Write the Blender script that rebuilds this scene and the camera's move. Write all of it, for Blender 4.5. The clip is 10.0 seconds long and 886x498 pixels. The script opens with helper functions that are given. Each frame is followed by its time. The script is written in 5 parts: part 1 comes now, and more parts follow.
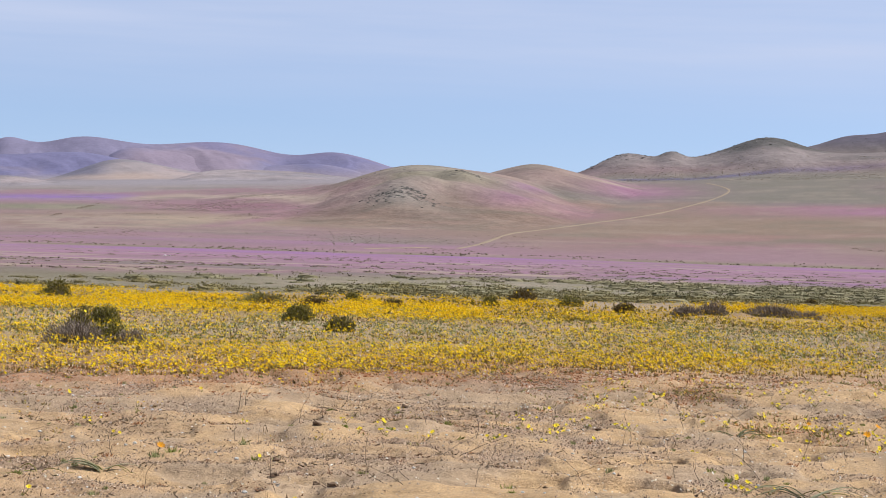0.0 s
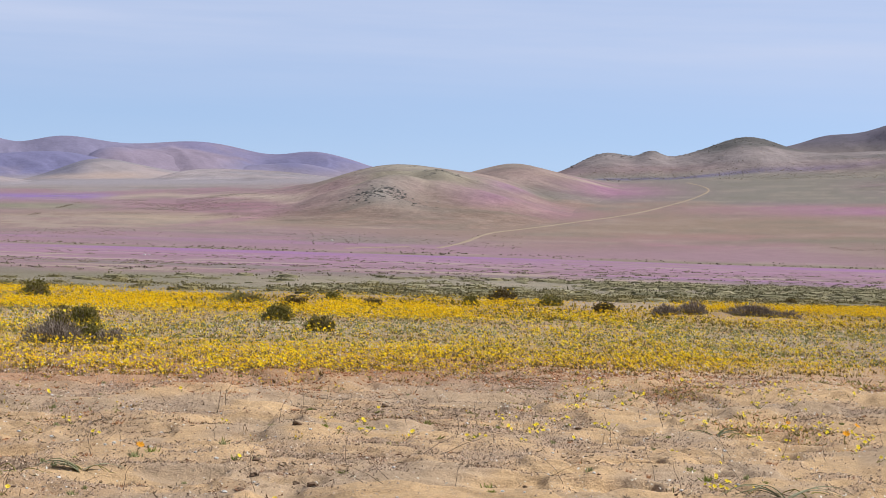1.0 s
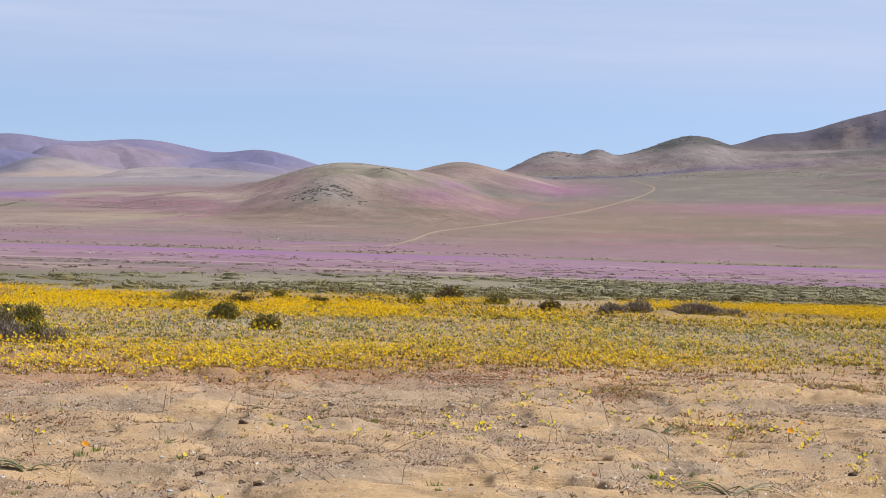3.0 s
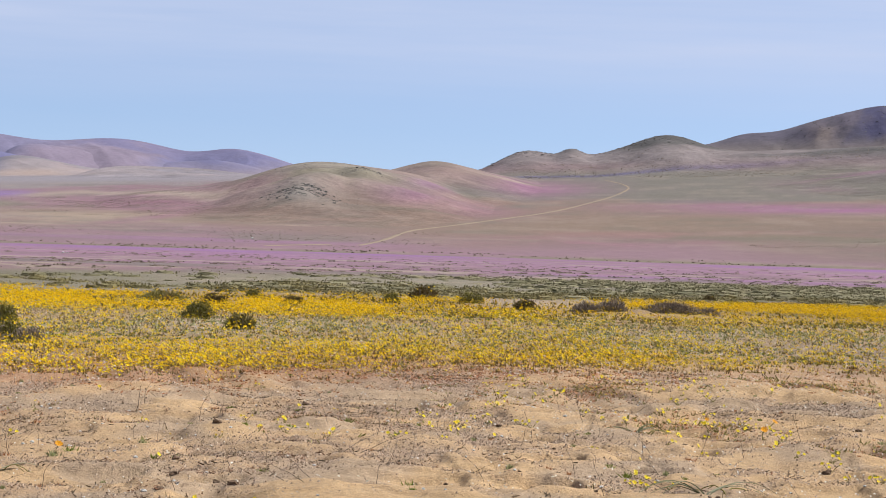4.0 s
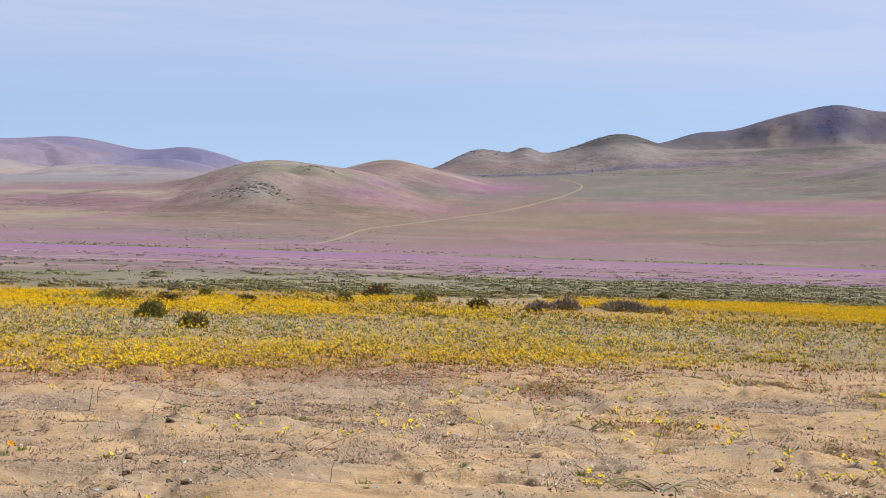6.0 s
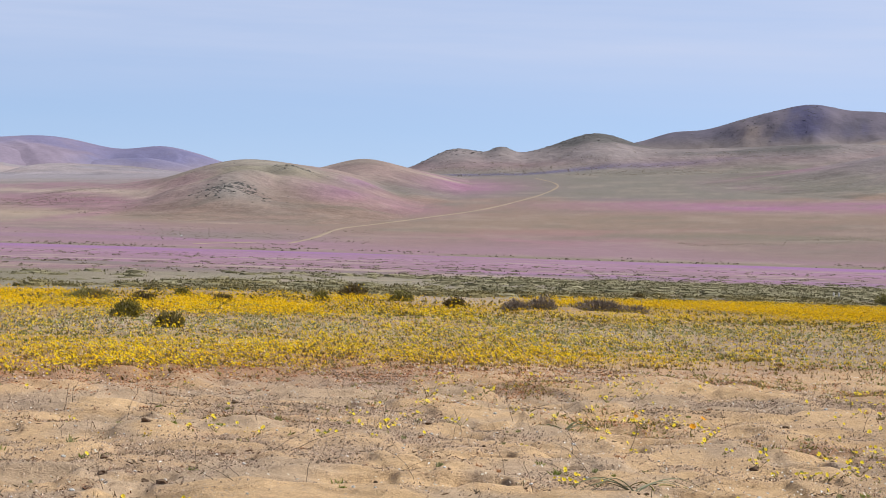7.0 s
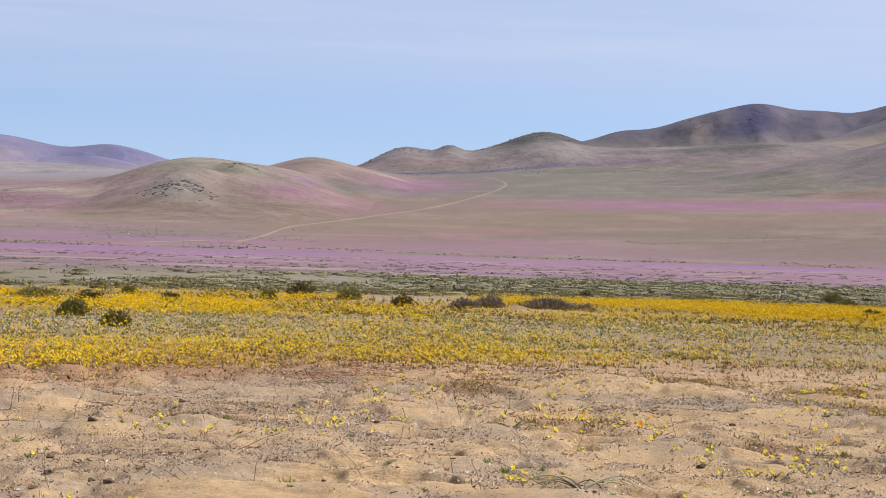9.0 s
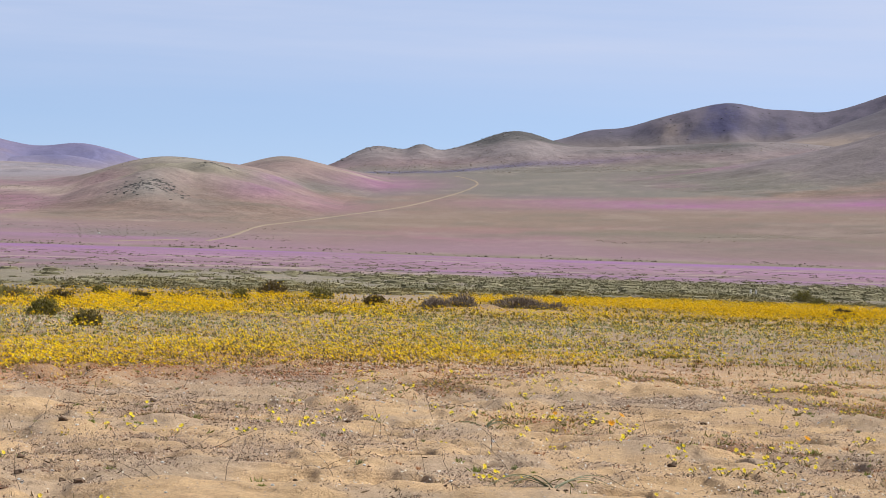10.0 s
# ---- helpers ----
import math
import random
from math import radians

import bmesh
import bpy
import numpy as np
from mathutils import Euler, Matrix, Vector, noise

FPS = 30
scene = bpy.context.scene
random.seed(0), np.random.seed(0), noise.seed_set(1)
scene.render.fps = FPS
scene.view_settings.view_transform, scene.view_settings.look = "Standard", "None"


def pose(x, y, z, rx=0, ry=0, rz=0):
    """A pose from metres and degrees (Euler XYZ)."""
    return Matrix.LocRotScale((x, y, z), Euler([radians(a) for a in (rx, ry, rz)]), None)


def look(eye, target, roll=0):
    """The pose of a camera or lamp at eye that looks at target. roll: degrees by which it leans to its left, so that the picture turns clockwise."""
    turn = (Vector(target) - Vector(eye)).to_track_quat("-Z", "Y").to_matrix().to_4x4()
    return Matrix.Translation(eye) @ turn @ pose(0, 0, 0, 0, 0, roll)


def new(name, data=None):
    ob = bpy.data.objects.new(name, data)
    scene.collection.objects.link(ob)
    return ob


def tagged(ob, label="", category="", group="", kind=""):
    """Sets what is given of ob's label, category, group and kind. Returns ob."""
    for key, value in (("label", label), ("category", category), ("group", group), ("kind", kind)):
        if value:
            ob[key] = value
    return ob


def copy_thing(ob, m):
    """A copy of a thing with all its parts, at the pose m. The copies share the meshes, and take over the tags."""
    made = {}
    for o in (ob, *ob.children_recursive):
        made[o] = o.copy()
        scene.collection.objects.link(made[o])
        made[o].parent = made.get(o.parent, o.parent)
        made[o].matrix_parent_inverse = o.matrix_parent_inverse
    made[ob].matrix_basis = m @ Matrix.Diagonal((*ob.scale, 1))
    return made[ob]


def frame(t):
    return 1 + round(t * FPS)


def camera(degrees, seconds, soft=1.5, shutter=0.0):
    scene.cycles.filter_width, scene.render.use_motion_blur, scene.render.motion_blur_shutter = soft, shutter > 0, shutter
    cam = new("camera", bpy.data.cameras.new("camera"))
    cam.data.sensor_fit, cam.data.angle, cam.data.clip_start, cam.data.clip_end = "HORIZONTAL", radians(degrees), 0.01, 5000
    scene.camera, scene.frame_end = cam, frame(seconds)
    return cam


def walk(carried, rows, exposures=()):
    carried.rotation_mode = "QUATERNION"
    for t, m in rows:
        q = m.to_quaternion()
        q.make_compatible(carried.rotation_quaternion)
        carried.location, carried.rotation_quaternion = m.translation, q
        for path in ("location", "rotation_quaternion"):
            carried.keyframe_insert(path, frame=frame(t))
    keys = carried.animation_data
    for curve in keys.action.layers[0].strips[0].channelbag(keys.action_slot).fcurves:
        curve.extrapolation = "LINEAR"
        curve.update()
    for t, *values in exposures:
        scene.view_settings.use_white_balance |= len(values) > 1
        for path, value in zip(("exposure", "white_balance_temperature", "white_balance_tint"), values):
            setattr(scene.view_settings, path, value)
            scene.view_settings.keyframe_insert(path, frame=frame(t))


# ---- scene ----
# A flowering desert plain with hills, seen by a camera that pans on a tripod.
H = 1.40                      # height of the lens over the sand
cam = camera(26.0, 10.0, soft=0.9)
PITCH, ROLL = -0.19, 1.785    # looks a little down, leans a little to its left
ROWS = [(0.0, 0.0), (0.5, 0.279), (1.0, 0.599), (1.5, 1.011), (2.0, 1.440), (2.5, 1.828), (4.0, 2.963), (4.5, 3.356), (5.0, 3.721),
        (5.5, 4.026), (7.0, 5.056), (7.5, 5.441), (8.0, 5.826), (8.5, 6.195), (9.0, 6.608), (9.5, 7.041), (10.0, 7.455)]
walk(cam, [(t, pose(0, 0, H, 90 + PITCH, 0, -yaw) @ pose(0, 0, 0, 0, 0, ROLL)) for t, yaw in ROWS])

# ---- light ----
SUN_BEARING, SUN_HEIGHT = 82.0, 50.0      # degrees to the right of straight ahead, and up
sun = new("sun", bpy.data.lights.new("sun", "SUN"))
sun.data.energy, sun.data.angle, sun.data.color = 5.0, radians(0.53), (1.0, 0.965, 0.91)
_b, _e = radians(SUN_BEARING), radians(SUN_HEIGHT)
sun.matrix_world = look((60 * math.sin(_b) * math.cos(_e), 60 * math.cos(_b) * math.cos(_e), 60 * math.sin(_e)), (0, 0, 0))
scene.view_settings.exposure = 0.08

world = bpy.data.worlds.new("sky")
scene.world = world
world.use_nodes = True
wn, wl = world.node_tree.nodes, world.node_tree.links
bg = wn["Background"]
sky = wn.new("ShaderNodeTexSky")
sky.sky_type, sky.sun_disc = "NISHITA", False
sky.sun_elevation, sky.sun_rotation = _e, _b
sky.altitude, sky.air_density, sky.dust_density, sky.ozone_density = 400, 1.0, 0.6, 2.0
bg.inputs["Strength"].default_value = 0.0895
# thin veils of high cloud, drawn out sideways
tc, mp = wn.new("ShaderNodeTexCoord"), wn.new("ShaderNodeMapping")
mp.inputs["Scale"].default_value = (1.6, 1.6, 26.0)
veil = wn.new("ShaderNodeTexNoise")
veil.inputs["Scale"].default_value, veil.inputs["Detail"].default_value, veil.inputs["Roughness"].default_value = 1.5, 5, 0.55
ramp = wn.new("ShaderNodeMapRange")
ramp.inputs["From Min"].default_value, ramp.inputs["From Max"].default_value = 0.25, 0.70
ramp.inputs["To Min"].default_value, ramp.inputs["To Max"].default_value = 0.45, 1.0
mixs = wn.new("ShaderNodeMix")
mixs.data_type = "RGBA"
tint = wn.new("ShaderNodeMix")
tint.data_type, tint.blend_type = "RGBA", "MULTIPLY"
tint.inputs["Factor"].default_value = 1.0
# the clear sky is read a little higher up, where the dry air is bluer
lift = wn.new("ShaderNodeVectorMath")
lift.operation = "ADD"
lift.inputs[1].default_value = (0, 0, 0.09)
wl.new(tc.outputs["Generated"], lift.inputs[0])
unit = wn.new("ShaderNodeVectorMath")
unit.operation = "NORMALIZE"
wl.new(lift.outputs["Vector"], unit.inputs[0])
wl.new(unit.outputs["Vector"], sky.inputs["Vector"])
# the veils begin some degrees over the skyline
height = wn.new("ShaderNodeSeparateXYZ")
wl.new(tc.outputs["Generated"], height.inputs["Vector"])
rise_up = wn.new("ShaderNodeMapRange")
rise_up.interpolation_type = "SMOOTHSTEP"
for _k, _v in zip(("From Min", "From Max", "To Min", "To Max"), (0.055, 0.115, 0.15, 1.0)):
    rise_up.inputs[_k].default_value = _v
wl.new(height.outputs["Z"], rise_up.inputs["Value"])
amount = wn.new("ShaderNodeMath")
amount.operation = "MULTIPLY"
wl.new(tc.outputs["Generated"], mp.inputs["Vector"])
wl.new(mp.outputs["Vector"], veil.inputs["Vector"])
wl.new(veil.outputs["Fac"], ramp.inputs["Value"])
wl.new(ramp.outputs["Result"], amount.inputs[0])
wl.new(rise_up.outputs["Result"], amount.inputs[1])
# pale air low down, a deeper blue overhead
over = wn.new("ShaderNodeMapRange")
over.interpolation_type = "SMOOTHSTEP"
for _k, _v in zip(("From Min", "From Max", "To Min", "To Max"), (0.10, 0.60, 0.0, 1.0)):
    over.inputs[_k].default_value = _v
wl.new(height.outputs["Z"], over.inputs["Value"])
deep = wn.new("ShaderNodeMix")
deep.data_type = "RGBA"
deep.inputs["A"].default_value, deep.inputs["B"].default_value = (1.46, 1.43, 1.56, 1), (0.52, 0.54, 0.56, 1)
wl.new(over.outputs["Result"], deep.inputs["Factor"])
wl.new(deep.outputs["Result"], tint.inputs["B"])
wl.new(sky.outputs["Color"], tint.inputs["A"])
thin = wn.new("ShaderNodeMath")
thin.operation = "MULTIPLY"
clear = wn.new("ShaderNodeMapRange")
for _k, _v in zip(("From Min", "From Max", "To Min", "To Max"), (0.0, 1.0, 1.0, 0.12)):
    clear.inputs[_k].default_value = _v
wl.new(over.outputs["Result"], clear.inputs["Value"])
wl.new(amount.outputs[0], thin.inputs[0])
wl.new(clear.outputs["Result"], thin.inputs[1])
wl.new(thin.outputs[0], mixs.inputs["Factor"])
wl.new(tint.outputs["Result"], mixs.inputs["A"])
mixs.inputs["B"].default_value = (6.4, 7.1, 9.2, 1)
wl.new(mixs.outputs["Result"], bg.inputs["Color"])


# ---- materials ----
def material(name, rough=0.9, spec=0.3):
    m = bpy.data.materials.new(name)
    m.use_nodes = True
    b = m.node_tree.nodes["Principled BSDF"]
    b.inputs["Roughness"].default_value = rough
    b.inputs["Specular IOR Level"].default_value = spec
    return m, m.node_tree.nodes, m.node_tree.links, b


def noise_node(n, l, scale, detail=3, rough=0.55, vector=None):
    t = n.new("ShaderNodeTexNoise")
    t.inputs["Scale"].default_value, t.inputs["Detail"].default_value, t.inputs["Roughness"].default_value = scale, detail, rough
    if vector is not None:
        l.new(vector, t.inputs["Vector"])
    return t.outputs["Fac"]


def ranged(n, l, value, a, b, lo, hi):
    r = n.new("ShaderNodeMapRange")
    for k, v in zip(("From Min", "From Max", "To Min", "To Max"), (a, b, lo, hi)):
        r.inputs[k].default_value = v
    l.new(value, r.inputs["Value"])
    return r.outputs["Result"]


def mixed(n, l, fac, a, b, blend="MIX"):
    x = n.new("ShaderNodeMix")
    x.data_type, x.blend_type = "RGBA", blend
    for key, v in (("Factor", fac), ("A", a), ("B", b)):
        if isinstance(v, (int, float)):
            x.inputs[key].default_value = v
        elif isinstance(v, tuple):
            x.inputs[key].default_value = (*v, 1)
        else:
            l.new(v, x.inputs[key])
    return x.outputs["Result"]


def plant_material(name, dark, light, per="island", rough=0.75, through_light=0.25, third=None, mottle=0.35):
    """Leaves, petals and stalks: the colour goes from dark to light from piece to piece; thin ones let light through."""
    m, n, l, b = material(name, rough, 0.12)
    if per == "island":
        rnd = n.new("ShaderNodeNewGeometry").outputs["Random Per Island"]
    else:
        rnd = n.new("ShaderNodeObjectInfo").outputs["Random"]
    pos = n.new("ShaderNodeNewGeometry").outputs["Position"]
    c = mixed(n, l, rnd, dark, light)
    if third:
        c = mixed(n, l, ranged(n, l, noise_node(n, l, 2.3, 2, 0.5, pos), 0.5, 0.68, 0.0, 0.9), c, third)
    c = mixed(n, l, ranged(n, l, noise_node(n, l, 60, 2, 0.5, pos), 0.3, 0.7, 0.0, mottle), c, (0.02, 0.02, 0.01))
    l.new(c, b.inputs["Base Color"])
    if through_light:
        tr, ad = n.new("ShaderNodeBsdfTranslucent"), n.new("ShaderNodeMixShader")
        ad.inputs["Fac"].default_value = through_light
        l.new(c, tr.inputs["Color"])
        l.new(b.outputs["BSDF"], ad.inputs[1])
        l.new(tr.outputs["BSDF"], ad.inputs[2])
        l.new(ad.outputs["Shader"], n["Material Output"].inputs["Surface"])
    return m


def land_material(name, grain_scales, bump_scale, bump_distance, speck=0.0):
    """Soil: the mixture of sand, litter and bloom, with haze and shade tints on far land, comes with the mesh as
    'cover'; grain, specks and relief come from here.
    """
    m, n, l, b = material(name, 0.95, 0.15)
    cover = n.new("ShaderNodeAttribute")
    cover.attribute_name = "cover"
    pos = n.new("ShaderNodeNewGeometry").outputs["Position"]
    c = cover.outputs["Color"]
    for scale, amount in grain_scales:
        g = noise_node(n, l, scale, 5, 0.65, pos)
        k = ranged(n, l, g, 0.28, 0.72, 1 - amount, 1 + amount)
        comb = n.new("ShaderNodeCombineXYZ")
        for i in range(3):
            l.new(k, comb.inputs[i])
        c = mixed(n, l, 1.0, c, comb.outputs["Vector"], "MULTIPLY")
    if speck:
        v = n.new("ShaderNodeTexVoronoi")
        v.inputs["Scale"].default_value = speck
        l.new(pos, v.inputs["Vector"])
        hit = ranged(n, l, v.outputs["Distance"], 0.16, 0.26, 1.0, 0.0)
        patch = ranged(n, l, noise_node(n, l, 2.2, 3, 0.6, pos), 0.46, 0.6, 0.1, 0.85)
        both = n.new("ShaderNodeMath")
        both.operation = "MULTIPLY"
        l.new(hit, both.inputs[0])
        l.new(patch, both.inputs[1])
        sep = n.new("ShaderNodeSeparateColor")
        l.new(v.outputs["Color"], sep.inputs["Color"])
        stone = mixed(n, l, sep.outputs["Red"], (0.10, 0.075, 0.06), (0.46, 0.41, 0.37))
        c = mixed(n, l, both.outputs[0], c, stone)
    l.new(c, b.inputs["Base Color"])
    bump = n.new("ShaderNodeBump")
    bump.inputs["Strength"].default_value, bump.inputs["Distance"].default_value = 0.7, bump_distance
    l.new(noise_node(n, l, bump_scale, 6, 0.65, pos), bump.inputs["Height"])
    l.new(bump.outputs["Normal"], b.inputs["Normal"])
    return m


SAND = land_material("sand_and_soil", [(0.11, 0.10), (1.7, 0.12), (22, 0.18), (110, 0.26)], 60, 0.03, 34)
FAR_SLOPE = land_material("far_hill_soil", [(0.004, 0.08), (0.02, 0.08), (0.12, 0.08)], 0.006, 10)
SLOPE = land_material("hill_soil", [(0.006, 0.10), (0.03, 0.15), (0.16, 0.14), (0.6, 0.12)], 0.03, 7)
TRACK = land_material("track_dust", [(0.05, 0.12), (0.6, 0.15)], 0.4, 0.3)
YELLOW = plant_material("yellow_petal", (0.84, 0.475, 0.004), (1.0, 0.83, 0.018), through_light=0.12, mottle=0.08)
GOLDEN = plant_material("golden_petal", (0.58, 0.32, 0.004), (0.98, 0.70, 0.010), through_light=0.15, mottle=0.08)
LEMON = plant_material("lemon_petal", (0.88, 0.62, 0.008), (1.0, 0.88, 0.05), through_light=0.12, mottle=0.08)
ORANGE = plant_material("orange_petal", (0.80, 0.30, 0.01), (0.88, 0.45, 0.02), through_light=0.3, mottle=0.1)
STALK = plant_material("green_stalk", (0.22, 0.19, 0.06), (0.38, 0.32, 0.13), through_light=0.2)
TUFT = plant_material("grey_green_leaf", (0.21, 0.182, 0.05), (0.50, 0.445, 0.17), through_light=0.2, third=(0.30, 0.18, 0.09))
FRESH = plant_material("fresh_green_leaf", (0.16, 0.19, 0.03), (0.36, 0.40, 0.10), through_light=0.3)
RED_LEAF = plant_material("reddish_leaf", (0.42, 0.15, 0.07), (0.70, 0.36, 0.17), through_light=0.2)
BUSH_LEAF = plant_material("dark_bush_leaf", (0.11, 0.10, 0.025), (0.40, 0.35, 0.10), through_light=0.22)
GREYLEAF = plant_material("silvery_leaf", (0.23, 0.245, 0.09), (0.50, 0.50, 0.25), through_light=0.2)
OLIVE_LEAF = plant_material("olive_bush_leaf", (0.11, 0.092, 0.028), (0.34, 0.28, 0.095), through_light=0.2)
BROWN_LEAF = plant_material("brown_bush_leaf", (0.09, 0.07, 0.025), (0.27, 0.19, 0.075), through_light=0.15)
GREY_TWIG = plant_material("grey_dry_twig", (0.18, 0.15, 0.115), (0.44, 0.37, 0.29), through_light=0.0)
DRY_TWIG = plant_material("dark_dry_twig", (0.17, 0.135, 0.108), (0.48, 0.39, 0.315), through_light=0.0)
SHRUB = plant_material("plain_shrub_leaf", (0.15, 0.12, 0.09), (0.36, 0.29, 0.22), through_light=0.0)
SCRUB = plant_material("far_scrub_leaf", (0.15, 0.135, 0.07), (0.36, 0.32, 0.19), through_light=0.0)
PEBBLE = plant_material("white_stone", (0.55, 0.53, 0.50), (0.85, 0.84, 0.82), per="object", rough=0.6, through_light=0.0)
CLOD = plant_material("dark_clod", (0.11, 0.072, 0.05), (0.25, 0.165, 0.11), per="object", rough=0.95, through_light=0.0)
ROCK = plant_material("hill_rock", (0.065, 0.063, 0.066), (0.22, 0.208, 0.195), rough=0.9, through_light=0.0)


# ---- relief ----
def lattice(ix, iy, seed):
    h = (ix.astype(np.int64) * 374761393 + iy.astype(np.int64) * 668265263 + seed * 974634541) & 0xFFFFFFFF
    h = ((h ^ (h >> 13)) * 1274126177) & 0xFFFFFFFF
    return ((h ^ (h >> 16)) & 0xFFFFFF) / float(0xFFFFFF)


def grain(x, y, seed=0):
    """Smooth noise from 0 to 1 with cells one unit wide."""
    fx, fy = np.floor(x), np.floor(y)
    u, v = x - fx, y - fy
    u, v = u * u * u * (u * (u * 6 - 15) + 10), v * v * v * (v * (v * 6 - 15) + 10)
    a, b = lattice(fx, fy, seed), lattice(fx + 1, fy, seed)
    c, d = lattice(fx, fy + 1, seed), lattice(fx + 1, fy + 1, seed)
    return a + (b - a) * u + (c - a) * v + (a - b - c + d) * u * v


def fbm(x, y, seed=0, octaves=4, gain=0.5):
    s, k, w = 0.0, 1.0, 0.0
    for i in range(octaves):
        s = s + k * grain(x * 2 ** i + 17.3 * i, y * 2 ** i - 9.1 * i, seed + i)
        w += k
        k *= gain
    return s / w


def step(a, b, x):
    u = np.clip((x - a) / (b - a), 0, 1)
    return u * u * (3 - 2 * u)


def bell(x):
    return np.exp(-x * x)


def plain(az, r):
    """The wide lie of the land: flat sand, a shallow basin, then a fan that climbs to the feet of the hills."""
    z = -1.6 * step(45, 260, r) - 2.8 * step(120, 800, r)
    u = np.clip((r - 850) / 1850, 0, None)
    s = np.where(u < 1, u ** 1.25, 1 + 0.4 * (1 - np.exp(-(np.maximum(u, 1) - 1) * 3)))
    return z + ((0.0225 + (np.clip(az, -40, 40) + 13) * 0.00075) * 2700 + 5.8) * s


# hollows trodden into the sand: bearing, range, half-width and depth in metres
HOLLOWS = [(-7.08, 11.40, 0.26, 0.07), (-11.77, 12.50, 0.16, 0.06), (-2.62, 16.30, 0.09, 0.045), (-11.57, 15.40, 0.16, 0.04), (6.15, 11.40, 0.2, 0.085),
           (6.71, 12.80, 0.13, 0.07), (2.60, 11.50, 0.24, 0.06), (-5.45, 13.30, 0.22, 0.02), (1.86, 16.70, 0.2, 0.05), (7.09, 16.50, 0.15, 0.05), (11.46, 14.10, 0.15, 0.06),
           (10.47, 13.50, 0.2, 0.05), (16.06, 13.00, 0.13, 0.085), (14.46, 11.70, 0.28, 0.05), (9.46, 11.00, 0.14, 0.075), (14.04, 20.00, 0.14, 0.05), (10.67, 19.00, 0.12, 0.04),
           (19.39, 13.10, 0.13, 0.085), (13.08, 11.00, 0.14, 0.075), (17.91, 14.70, 0.2, 0.04), (9.26, 19.00, 0.16, 0.04), (3.61, 17.10, 0.13, 0.05)]


_dent = random.Random(23)
DENTS = HOLLOWS + [(_dent.uniform(-14, 21.5), math.sqrt(_dent.uniform(10.2 ** 2, 19.5 ** 2)), _dent.uniform(0.07, 0.19), _dent.uniform(0.02, 0.04)) for _ in range(60)]


def dents(x, y):
    """Trodden hollows: depth, how smooth they are, and how far they flatten the humps about them."""
    shape = x.shape
    x, y = x.ravel(), y.ravel()
    z, smooth, calm = np.zeros(x.shape), np.zeros(x.shape), np.zeros(x.shape)
    for i, (b, rr, w, d) in enumerate(DENTS):
        cx, cy = rr * math.sin(radians(b)), rr * math.cos(radians(b))
        k = np.nonzero((np.abs(x - cx) < 6 * w) & (np.abs(y - cy) < 6 * w))[0]
        if not len(k):
            continue
        px, py = x[k], y[k]
        dx = px - cx + 0.25 * w * (fbm(px * 5, py * 3, 45, 3) - 0.5)
        dy = py - cy + 0.5 * w * (fbm(px * 4 + 9, py * 3, 46, 3) - 0.5)
        u, v = dx / (1.25 * w), dy / (1.05 * w)
        wall = 0.04 / (1.25 * w)
        dish = np.where(u < 0, np.exp(-(u / 1.5) ** 2), step(0.8 + wall, 0.8 - wall, u)) * np.where(v < 0, np.exp(-(v / 1.6) ** 2), np.exp(-(v / 0.85) ** 8))
        rim = np.exp(-((u - 1.15) / 0.45) ** 2 - np.clip(v - 0.2, 0, 9) ** 2 * 2 - np.clip(-v, 0, 9) ** 2) + np.exp(-((v - 1.2) / 0.5) ** 2 - u * u)
        mound = np.exp(-((u + 1.9) / 0.8) ** 2 - (0.8 * v) ** 2)
        z[k] += d * (0.25 * rim + 0.3 * mound - 1.0 * dish)
        smooth[k] = np.maximum(smooth[k], np.clip(1.4 * dish + 0.8 * rim + 0.6 * mound, 0, 1))
        if i < len(HOLLOWS):
            calm[k] = np.maximum(calm[k], np.exp(-(dx / (2.4 * w)) ** 2 - (dy / (2.2 * w)) ** 2))
    return z.reshape(shape), smooth.reshape(shape), calm.reshape(shape)


def sand_relief(x, y):
    """Wind-smoothed humps, small ripples and trodden hollows with a steep wall on one side; also where the sand is smooth and clean."""
    x, y = np.asarray(x, float), np.asarray(y, float)
    wx, wy = x + 0.30 * fbm(x * 1.6, y * 1.1, 40, 3), y + 0.45 * fbm(x * 1.3 + 7, y * 1.0, 41, 3)
    dent, clean, calm = dents(x, y)
    hump = np.clip((fbm(wx * 1.6, wy * 0.95, 5, 2) - 0.48) / 0.26, 0, 1) ** 0.9 * (1 - 0.85 * calm)
    pit = step(0.58, 0.80, fbm(wx * 1.9 + 31, wy * 1.2, 6, 2)) * (1 - calm)
    small = np.clip((fbm(wx * 3.0, wy * 1.9, 9, 2) - 0.50) / 0.22, 0, 1) * (1 - 0.6 * calm)
    z = 0.035 * (fbm(wx * 0.6, wy * 0.5, 3, 2) - 0.5) + 0.050 * hump - 0.030 * pit - 0.005
    z = z + 0.028 * small - 0.024 * step(0.55, 0.72, fbm(wx * 3.6 + 3, wy * 2.4, 10, 2))
    smooth = np.clip(np.maximum(1.4 * hump + 0.8 * pit + 0.6 * small, clean), 0, 1)
    z = z + dent + 0.012 * (1 - 0.7 * smooth) * (fbm(x * 16, y * 12, 8, 3) - 0.5)
    return z, smooth


